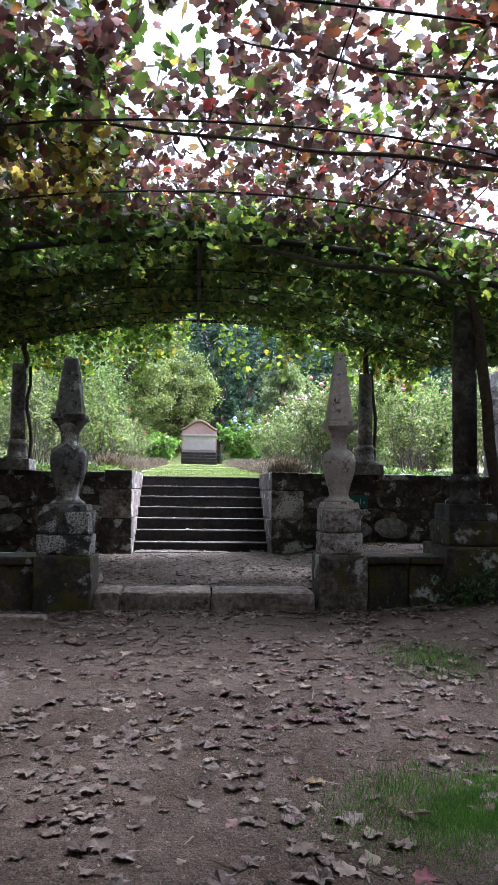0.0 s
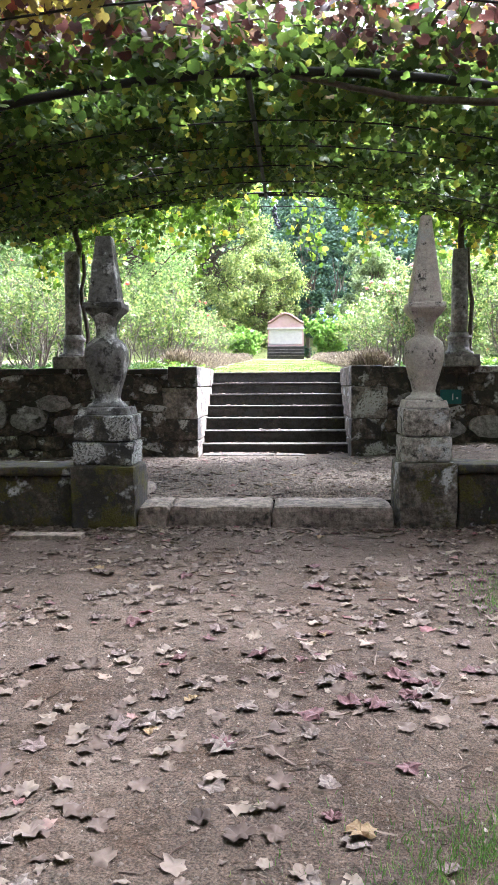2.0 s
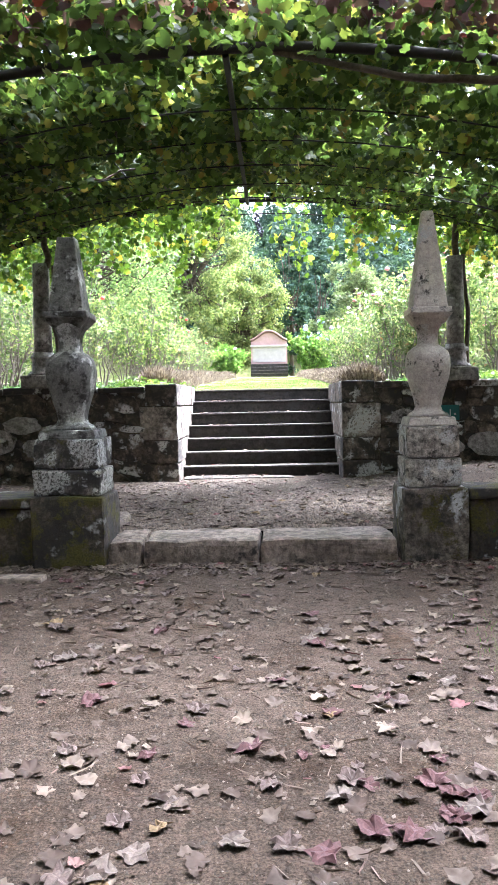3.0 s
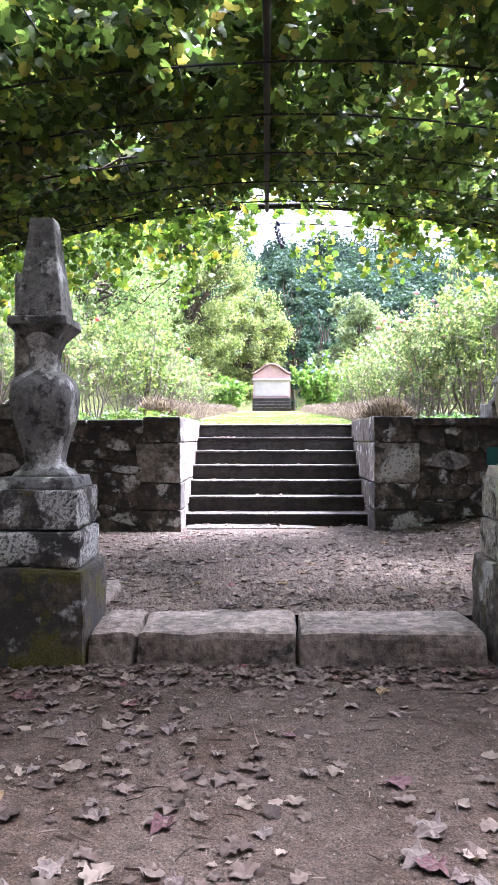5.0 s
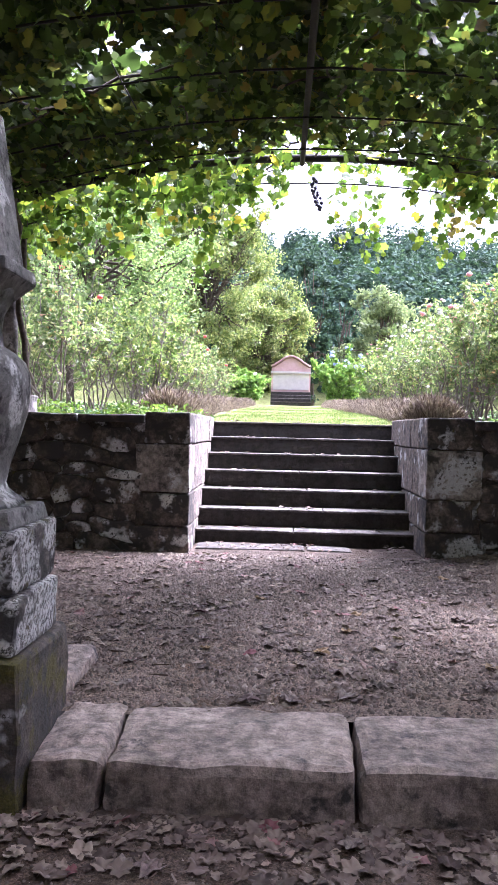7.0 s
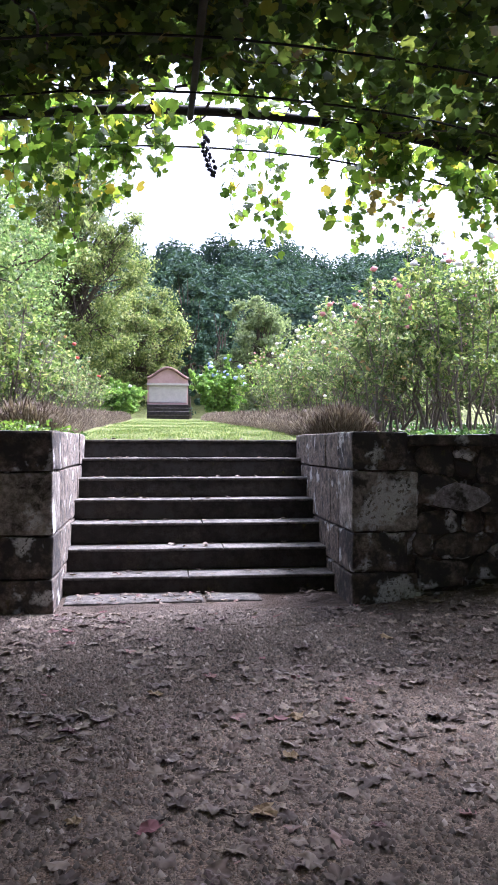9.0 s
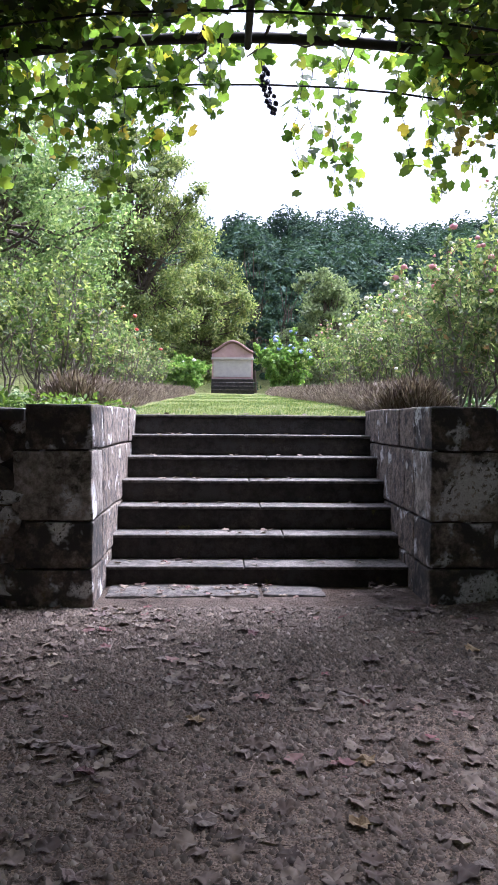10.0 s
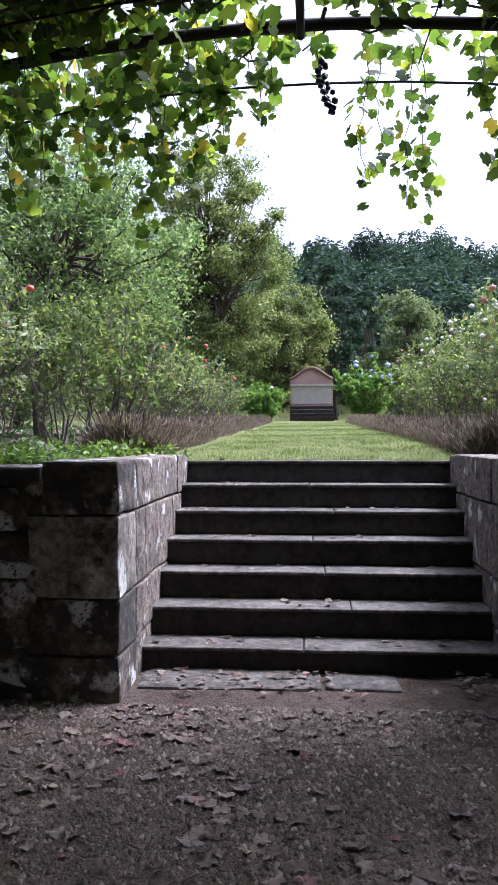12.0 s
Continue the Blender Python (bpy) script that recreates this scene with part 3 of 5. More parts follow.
for k, (z0, z1) in enumerate(((1.2, 1.75), (1.75, 2.3), (2.3, 2.8), (2.8, 3.3))):
    x = 5.3 + (0.12 if k == 3 else 0.05 * (k % 2))
    while x < 9.0:
        w = rng.uniform(0.5, 0.95)
        part("stone", worn_block(x + 0.006, x + w - 0.006, 1.3, 1.8, z0 + 0.005, z1 - 0.005, 3, 0.035, 0.05), COLUMN, bank)
        x += w


def patch(cx, cz, w, hgt, y, seed):
    """A flake of old plaster left on the wall."""
    bm = bmesh.new()
    rim = []
    for i in range(22):
        a = 2 * math.pi * i / 22
        r = 1 + 0.3 * noise.noise(Vector((math.cos(a) * 1.3 + seed * 4, math.sin(a) * 1.3, 0.4))) + 0.12 * noise.noise(Vector((math.cos(a) * 5, math.sin(a) * 5, seed)))
        rim.append((cx + w / 2 * r * math.cos(a), cz + hgt / 2 * r * math.sin(a)))
    front = [bm.verts.new((x, y - 0.03, z)) for x, z in rim]
    back = [bm.verts.new((x + 0.006 * (x - cx), y + 0.02, z)) for x, z in rim]
    bm.faces.new(front)
    for i in range(22):
        j = (i + 1) % 22
        bm.faces.new((front[j], front[i], back[i], back[j]))
    return bm


west = bpy.data.objects["wall_west"]
for k, (cx, cz, w, hgt) in enumerate(((-3.95, 0.62, 0.36, 0.42), (-3.5, 0.58, 0.5, 0.36), (-3.15, 0.8, 0.5, 0.22), (-2.92, 0.5, 0.42, 0.28), (-4.2, 0.9, 0.4, 0.14))):
    part("plaster_flake", patch(cx, cz, w, hgt, WALL_Y - 0.015, k), PLASTER, west, "pale grey flake of old plaster")
east = bpy.data.objects["wall_east"]
for k, (cx, cz, w, hgt) in enumerate(((2.35, 0.42, 0.5, 0.26), (2.9, 0.46, 0.55, 0.3), (1.85, 0.83, 0.42, 0.2))):
    part("plaster_flake", patch(cx, cz, w, hgt, WALL_Y - 0.012, k + 9), PLASTER, east, "pale grey flake of old plaster")


# ---- numbered garden sign before the east wall ----
sign = thing("garden_sign", (2.28, -0.68, 0.23), "small teal numbered sign on a thin wooden post", "sign")
v, f = tubes([[((2.275, -0.68, 0.15), 0.011), ((2.3, -0.68, 0.86), 0.011)]], 6)
raw("post", v, f, CANE, sign, "thin pale wooden post", True)
part("plate", block(2.235, 2.52, -0.705, -0.692, 0.775, 0.968, 0.004, 0), TEAL, sign, "teal painted plate")
glyph = bpy.data.curves.new("digit", "FONT")
glyph.body, glyph.size, glyph.extrude = "1", 0.13, 0.001
holder = new("digit", glyph)
digit_mesh = bpy.data.meshes.new_from_object(holder.evaluated_get(bpy.context.evaluated_depsgraph_get()))
bpy.data.objects.remove(holder)
digit_mesh.transform(pose(2.37, -0.709, 0.825, 90, 0, 0))
digit_mesh.materials.clear()
digit_mesh.materials.append(WHITE)
digit = new("digit", digit_mesh)
adopt(digit, sign)
part("bar", block(2.45, 2.475, -0.709, -0.704, 0.84, 0.865, 0.001, 0), WHITE, sign)


# ---- kerb, pedestals and low walls of the terrace front ----
kerb = thing("stone_kerb", (0, KERB_Y, LOWER), "worn granite kerb step between the two pedestals", "kerb")
for a, b in ((-1.095, -0.83), (-0.825, 0.03), (0.035, 1.03)):
    part("kerbstone", worn_block(a + 0.005, b - 0.005, KERB_Y, KERB_Y + 0.55, LOWER - 0.12, TERRACE, 5, 0.02, 0.04), KERB, kerb)


edging = thing("edging_stone", (-1.3, -4.1, TERRACE), "worn granite edging stone sunk in the soil behind the pedestal", "edging stone")
part("stone", worn_block(-1.5, -1.12, -4.4, -3.8, TERRACE - 0.1, TERRACE + 0.055, 5, 0.02, 0.04), KERB, edging)
flat = thing("flat_stone", (-1.7, -5.42, LOWER), "narrow flat stone lying on the soil by the low wall", "flat stone")
part("slab", worn_block(-1.98, -1.42, -5.5, -5.35, LOWER - 0.02, LOWER + 0.03, 3, 0.012), KERB, flat)
n = 700
p = rng.normal(0, 1, (n, 3)) * np.array([0.3, 0.07, 0.1]) + np.array([2.65, -5.17, 0.08])
v, f = scatter(oval(), p, any_way(n) + np.array([0, -0.8, 0.5]), rng.uniform(0.03, 0.07, n))
tagged(raw("ivy", v, f, DEEP_LEAF), "small dark ivy growing against the mossy block", "ivy", "", "stuff")


def finial(cx, cy, mat, label, square, z0, tip, base_half, tip_half, zn, girth, lip, foot):
    f = thing("obelisk_finial", (cx, cy, z0), label, "finial", "finials of the terrace entrance")
    part("plinth", frustum(cx, cy, foot, z0, foot - 0.015, z0 + 0.065, 0.012), mat, f)
    zb = z0 + 0.065
    h = zn - zb
    prof = [(0.165, 0), (0.15, 0.03), (0.112, 0.06), (0.1, 0.1), (0.112, 0.18), (0.14, 0.3), (0.165, 0.42), (0.174, 0.52), (0.171, 0.6), (0.155, 0.66), (0.12, 0.7), (0.085, 0.73), (0.078, 0.8), (0.085, 0.87), (0.11, 0.94), (0.135, 1.0)]
    prof = [(r * girth, t) for r, t in prof]
    part("vase", lathe([(r, zb + t * h) for r, t in prof], cx, cy, 40, square), mat, f, "", True)
    part("cap", frustum(cx, cy, 0.1, zn - 0.05, base_half + lip, zn + 0.025, 0.006), mat, f)
    part("cap_fillet", frustum(cx, cy, base_half + lip, zn + 0.024, base_half + lip - 0.006, zn + 0.072, 0.009), mat, f)
    part("obelisk", frustum(cx, cy, base_half, zn + 0.07, tip_half, tip, 0.01), mat, f)
    return f


PED_Y = -4.74
for cx, side, tops in ((-1.37, -1, (0.8, 0.58, 0.38)), (1.295, 1, (0.85, 0.62, 0.4))):
    p = thing("stone_pedestal", (cx, PED_Y, LOWER), "square granite pedestal blotched with white lichen and moss", "pedestal", "pedestals of the terrace entrance")
    h = 0.235 if side < 0 else 0.187
    part("block", worn_block(cx - h, cx + h, PED_Y - h, PED_Y + h, tops[1] + 0.004, tops[0], 3, 0.012, 0.02), PEDESTAL_B if cx > 0 else PEDESTAL, p)
    part("block", worn_block(cx - h - 0.015, cx + h + 0.015, PED_Y - h - 0.015, PED_Y + h + 0.015, tops[2] + 0.004, tops[1] - 0.004, 3, 0.014, 0.022), PEDESTAL_B if cx > 0 else PEDESTAL, p)
    a, b = (cx - h - 0.03, cx + 0.275) if side < 0 else (cx - 0.228, cx + h + 0.05)
    part("footing", worn_block(a, b, PED_Y - h - 0.05, PED_Y + h + 0.08, LOWER - 0.15, tops[2], 4, 0.016, 0.025), PLINTH_B if cx > 0 else PLINTH, p)
    lw = thing("low_wall", (cx + side * 1.2, PED_Y, LOWER), "low mossy granite wall with a flat top", "low wall", "low walls of the terrace front")
    x = cx + side * (h + (0.035 if side < 0 else 0.055))
    for i in range(4 if side < 0 else 2):
        L = 0.8 if side < 0 else 0.42
        a, b = sorted((x, x + side * L))
        part("block", worn_block(a + 0.004, b - 0.004, PED_Y - 0.2, PED_Y + 0.22, LOWER - 0.12, tops[2] - 0.085, 3, 0.018, 0.02), PLINTH, lw)
        part("coping", worn_block(a + 0.004, b - 0.004, PED_Y - 0.235, PED_Y + 0.25, tops[2] - 0.08, tops[2] - 0.005, 3, 0.01, 0.02), PLINTH, lw)
        x += side * L
finial(-1.37, PED_Y, FINIAL_A, "dark grey stone obelisk on a square baluster vase", 0.55, 0.8, 2.29, 0.13, 0.064, 1.665, 1.03, 0.036, 0.215)
finial(1.295, PED_Y, FINIAL_B, "pale stone obelisk on a round pear-shaped vase", 0.0, 0.85, 2.42, 0.126, 0.04, 1.64, 0.95, 0.027, 0.178)


# ---- columns of the pergola ----
def column(cx, cy, z0, top, r, label, mat=COLUMN):
    c = thing("stone_column", (cx, cy, z0), label, "column", "columns of the pergola")
    part("plinth", worn_block(cx - 0.24, cx + 0.24, cy - 0.24, cy + 0.24, z0, z0 + 0.17, 2, 0.01), mat, c)
    zb = z0 + 0.17
    part("base", lathe([(0.2, zb), (0.2, zb + 0.03), (0.15, zb + 0.06), (0.14, zb + 0.2), (0.165, zb + 0.22), (0.165, zb + 0.25), (r + 0.02, zb + 0.27), (r + 0.015, zb + 0.3)], cx, cy), mat, c, "", True)
    joint = zb + 0.3 + (top - zb - 0.3) * 0.62
    part("drum", lathe([(r, zb + 0.3), (r, joint - 0.006), (r - 0.006, joint)], cx, cy, 24), mat, c, "", True)
    part("drum", lathe([(r - 0.008, joint), (r - 0.002, joint + 0.006), (r - 0.008, top - 0.01), (r - 0.014, top)], cx, cy, 24), mat, c, "", True)
    return c


column(-2.84, -0.5, WALL_TOP, 2.9, 0.115, "slender round granite column standing on the wall")
column(2.52, -0.5, WALL_TOP, 2.87, 0.11, "slender round granite column standing on the wall")
CN = (2.6, -4.7)
base = thing("column_pedestal", (CN[0], CN[1], LOWER), "large mossy granite block under a pergola column", "pedestal")
part("block", worn_block(CN[0] - 0.32, CN[0] + 0.55, CN[1] - 0.4, CN[1] + 0.4, LOWER - 0.1, 0.5, 4, 0.025, 0.03), PLINTH, base)
part("block", worn_block(CN[0] - 0.27, CN[0] + 0.45, CN[1] - 0.32, CN[1] + 0.32, 0.5, 0.74, 3, 0.02, 0.03), PLINTH, base)
column(CN[0], CN[1], 0.74, 2.9, 0.122, "tall round granite column darkened for shade and wrapped by an old vine", SHADED_COLUMN)


# ---- pergola: bent iron arches, rails and wires ----
def roof_z(x, y):
    return 3.42 + 0.07 * max(y + 5.5, 0) - min(0.37 * (x / 2.7) ** 2, 0.6)


def rod(name, points, r, mat, parent=None, label="", sides=6):
    v, f = tubes([[(p, r) for p in points]], sides)
    return raw(name, v, f, mat, parent, label, True)


pergola = thing("iron_pergola", (0, -5, 3), "rusty bent iron pergola frame carrying grape vines", "pergola")
for y in (-10.0, -5.4, -0.35):
    rod("arch", [(x, y, roof_z(x, y) - 0.09) for x in np.linspace(-3.6, 3.6, 25)], 0.034, IRON, pergola)
rod("ridge_rail", [(-0.13, y, roof_z(0, y) - 0.13) for y in np.linspace(-5.4, -0.3, 12)], 0.024, IRON, pergola)
for x in (-2.7, 2.6):
    rod("side_rail", [(x, y, roof_z(x, y)) for y in np.linspace(-13.5, -0.3, 12)], 0.02, IRON, pergola)
for i, y in enumerate((-9.0, -7.8, -6.7, -4.4, -3.5, -2.6, -1.7, -0.9, 0.25)):
    rod("wire", [(x, y + 0.05 * math.sin(x * 2 + i), roof_z(x, y) - 0.17 + 0.02 * math.sin(x * 1.7 + i)) for x in np.linspace(-3.5, 3.5, 15)], 0.008, IRON, pergola, "", 4)
for x in (-2.1, -1.4, -0.7, 0.6, 1.25, 1.9):
    rod("wire", [(x, y, roof_z(x, y) - 0.04) for y in np.linspace(-13.5, 0.3, 16)], 0.005, IRON, pergola, "", 4)


# ---- grape vine: trunks, arms, leaves ----
vine = thing("grape_vine", (CN[0] + 0.2, CN[1], LOWER), "old grape vine covering the pergola, turning red in places", "vine")
trunk = []
px, py = CN[0] + 0.2, CN[1] - 0.1
trunk.append([((px + 0.22, py - 0.1, -0.1), 0.085), ((px + 0.16, py - 0.06, 0.7), 0.075), ((px + 0.07, py - 0.04, 1.1), 0.06), ((px, py - 0.05, 1.5), 0.062), ((px - 0.03, py - 0.07, 1.9), 0.058), ((px - 0.09, py - 0.1, 2.3), 0.06), ((px - 0.1, py - 0.06, 2.7), 0.055), ((px - 0.18, py, 3.05), 0.04), ((px - 0.6, py, 3.2), 0.03)])
trunk.append(wander((px - 0.1, py, 2.8), (px + 0.1, py + 0.6, 3.15), 5, 0.03, 0.035, 0.02))
for cx in (-2.78, 2.52):
    trunk.append(wander((cx + 0.02, -0.5, 2.85), (cx, -0.55, roof_z(cx, -0.5)), 4, 0.025, 0.045, 0.04))
    trunk.append(wander((cx + 0.14, -0.55, 1.45), (cx + 0.1, -0.5, 2.9), 6, 0.025, 0.03, 0.025))
    for dx, dy in ((0.8, -0.4), (-0.7, -0.3), (0.3, -1.4)):
        trunk.append(wander((cx, -0.55, roof_z(cx, -0.5) - 0.02), (cx + dx, -0.55 + dy, roof_z(cx + dx, -0.9)), 6, 0.03, 0.03, 0.012))
for path in trunk:
    v, f = tubes([path], 8)
    raw("trunk", v, f, BARK, vine, "gnarled brown vine trunk", True)
arms = []
for i in range(70):
    y = rng.uniform(-13, -0.2)
    x = rng.uniform(-3.2, 3.2)
    if rng.random() < 0.5:
        x2, y2 = x + rng.uniform(-1.6, 1.6), y + rng.uniform(-0.4, 0.4)
    else:
        x2, y2 = x + rng.uniform(-0.4, 0.4), y + rng.uniform(-1.6, 1.6)
    y2 = min(y2, 0.1)
    arms.append(wander((x, y, roof_z(x, y) - rng.uniform(0, 0.1)), (x2, y2, roof_z(x2, y2) - rng.uniform(0, 0.1)), 8, 0.035, rng.uniform(0.008, 0.018), 0.005))
arms.append(wander((CN[0], -5.35, roof_z(2.5, -5.4) - 0.1), (-0.2, -5.38, roof_z(0.2, -5.4) - 0.1), 14, 0.02, 0.035, 0.02))
arms.append(wander((2.6, -7.8, roof_z(2.6, -7.8) - 0.1), (-1.2, -7.7, roof_z(1, -7.8) - 0.1), 14, 0.02, 0.018, 0.01))
arms.append(wander((2.6, -8.5, roof_z(2.6, -8.5)), (0.0, -8.4, roof_z(0, -8.5)), 10, 0.02, 0.014, 0.008))
for path in arms:
    v, f = tubes([path], 5)
    raw("arm", v, f, BARK, vine, "", True)


def canopy(name, count, y0, y1, mat, low, high, x0=-3.6, x1=3.6, gap=0.0, gap_size=0.9, size=(0.07, 0.13)):
    """Vine leaves over part of the roof, thinned out where noise opens gaps."""
    x, y = rng.uniform(x0, x1, count), rng.uniform(y0, y1, count)
    keep = np.array([noise.noise(Vector((a / gap_size, b / gap_size, 11))) + 0.5 * noise.noise(Vector((a / 0.25, b / 0.25, 4))) > gap for a, b in zip(x, y)])
    x, y = x[keep], y[keep]
    lift = rng.uniform(low, high, len(x))
    bar = (np.abs(x + 0.14) < 0.1) & (y > -5.5) | (np.abs(y + 5.4) < 0.12) | (np.abs(y + 0.35) < 0.1)
    lift = np.where(bar, np.maximum(lift, 0.03), lift)
    z = np.array([roof_z(a, b) for a, b in zip(x, y)]) + lift
    v, f = scatter(palmate(), np.stack([x, y, z], 1), any_way(len(x), 0.9), rng.uniform(*size, len(x)))
    return raw(name, v, f, mat, vine, "", False)


canopy("green_leaves", 22500, -6.0, -0.25, VINE_LEAF, -0.2, 0.16, gap=-0.3, size=(0.055, 0.105))
canopy("green_leaves", 3800, -6.0, -0.3, VINE_LEAF, 0.08, 0.3, -3.6, 0.4, gap=-0.15, gap_size=0.8, size=(0.12, 0.18))
canopy("green_leaves", 4600, -5.4, -0.3, VINE_LEAF, 0.08, 0.3, 0.3, 3.6, gap=-0.25, size=(0.11, 0.17))
canopy("green_leaves", 5000, -9.6, -5.8, VINE_LEAF, -0.15, 0.25, -3.6, -0.7, gap=-0.3, size=(0.06, 0.11))
canopy("green_leaves", 1800, -9.6, -5.8, VINE_LEAF, -0.1, 0.22, -0.8, 3.6, gap=-0.12, size=(0.055, 0.1))
canopy("autumn_leaves", 1700, -9.6, -5.7, RED_LEAF, 0.15, 0.35, 0.2, 3.6, gap=-0.1, gap_size=0.7, size=(0.07, 0.11))
canopy("autumn_leaves", 9300, -9.6, -5.7, RED_LEAF, -0.16, 0.22, -1.6, 3.6, gap=-0.3, gap_size=0.6, size=(0.05, 0.095))
canopy("yellow_leaves", 900, -7.9, -6.3, YELLOW_LEAF, -0.18, 0.1, -1.9, -0.7, gap=0.1, gap_size=0.4, size=(0.06, 0.1))
canopy("green_leaves", 3600, -4.6, -0.5, VINE_LEAF, 0.1, 0.3, -3.4, 0.1, gap=-0.45, size=(0.12, 0.18))
canopy("autumn_leaves", 1700, -9.6, -5.7, RED_LEAF, -0.14, 0.2, -3.6, -1.3, gap=-0.25, gap_size=0.6, size=(0.055, 0.1))
# Dense leaves out of view to the south, added to darken the ground.
canopy("green_leaves", 15000, -16.8, -9.3, VINE_LEAF, -0.1, 0.3, gap=-0.9, size=(0.14, 0.24))
# Wider roof leaves added on both sides to block sky and sun.
for a, b in ((-8.5, -3.5), (3.5, 8.5)):
    canopy("green_leaves", 9000, -16.5, -0.2, VINE_LEAF, -0.1, 0.3, a, b, gap=-0.8, size=(0.18, 0.3))

shoots = []
for i in range(95):
    x = rng.uniform(-3.5, 3.5)
    y = rng.uniform(-0.45, 0.4)
    if -0.2 < x < 0.95 or (0.0 < x < 2.2 and i % 3) or (x < 0 and i % 3 == 0):
        continue
    shoots.append((x, y, rng.uniform(0.25, 0.75) * (0.75 if -0.75 < x < 0.1 else 1.0)))
shoots += [(0.28, 0.25, 0.85), (0.55, 0.2, 0.95), (0.62, 0.35, 1.0), (0.36, 0.3, 0.7), (0.95, 0.2, 0.8), (1.2, 0.25, 0.95), (1.35, 0.3, 0.85), (1.6, 0.2, 0.7), (-1.05, 0.2, 1.15), (-0.95, 0.25, 0.95), (-1.5, 0.2, 0.8), (-1.25, 0.1, 0.7), (-0.8, 0.3, 0.55), (-0.62, 0.2, 0.6), (-0.45, 0.1, 0.45), (-1.9, 0.2, 0.8)]
for i in range(42):
    x = rng.uniform(0.95, 3.6)
    shoots.append((x, rng.uniform(-0.4, 0.35), rng.uniform(0.2, 0.6)))
for i in range(34):
    shoots.append((rng.uniform(-3.5, -0.6), rng.uniform(-0.1, 0.4), rng.uniform(0.3, 0.75)))
for x, y, drop in shoots:
    top = roof_z(x, y) + 0.04
    line = wander((x, y, top), (x + rng.uniform(-0.1, 0.1), y + rng.uniform(-0.05, 0.12), top - drop), max(3, int(drop / 0.08)), 0.018, 0.004, 0.002)
    v, f = tubes([line], 4)
    sh = raw("shoot", v, f, BARK, vine, "", True)
    sp = np.array([p for p, r in line for j in range(3)]) + rng.normal(0, 0.045, (3 * len(line), 3))
    v, f = scatter(palmate(), sp, rng.normal(0, 0.8, (len(sp), 3)) + np.array([0, -0.9, 0.35]), rng.uniform(0.045, 0.105, len(sp)))
    kind = rng.random()
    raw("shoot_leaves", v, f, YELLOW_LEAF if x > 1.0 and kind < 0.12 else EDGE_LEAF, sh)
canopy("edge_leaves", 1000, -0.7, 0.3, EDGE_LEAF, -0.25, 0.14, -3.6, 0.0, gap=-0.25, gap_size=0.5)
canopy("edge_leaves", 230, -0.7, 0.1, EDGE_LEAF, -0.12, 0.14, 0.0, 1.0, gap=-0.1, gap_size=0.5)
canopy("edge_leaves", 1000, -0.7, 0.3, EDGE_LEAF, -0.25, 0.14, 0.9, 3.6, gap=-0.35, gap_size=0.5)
bunch = thing("grape_bunch", (-0.03, -0.25, 3.2), "dangling bunch of dark withered grapes", "grapes")
for i in range(30):
    t = i / 29
    part("grape", blob(0.014 + 0.008 * rng.random(), (-0.03 + 0.07 * t + rng.normal(0, 0.018), -0.28 + rng.normal(0, 0.015), 3.53 - 0.3 * t), 1.0, 1, 0.1), GRAPE, bunch, "", True)
v, f = tubes([[((-0.06, -0.3, roof_z(0, -0.3) - 0.05), 0.003), ((-0.03, -0.28, 3.5), 0.003), ((0.04, -0.28, 3.23), 0.002)]], 4)
raw("stalk", v, f, BARK, bunch, "", True)


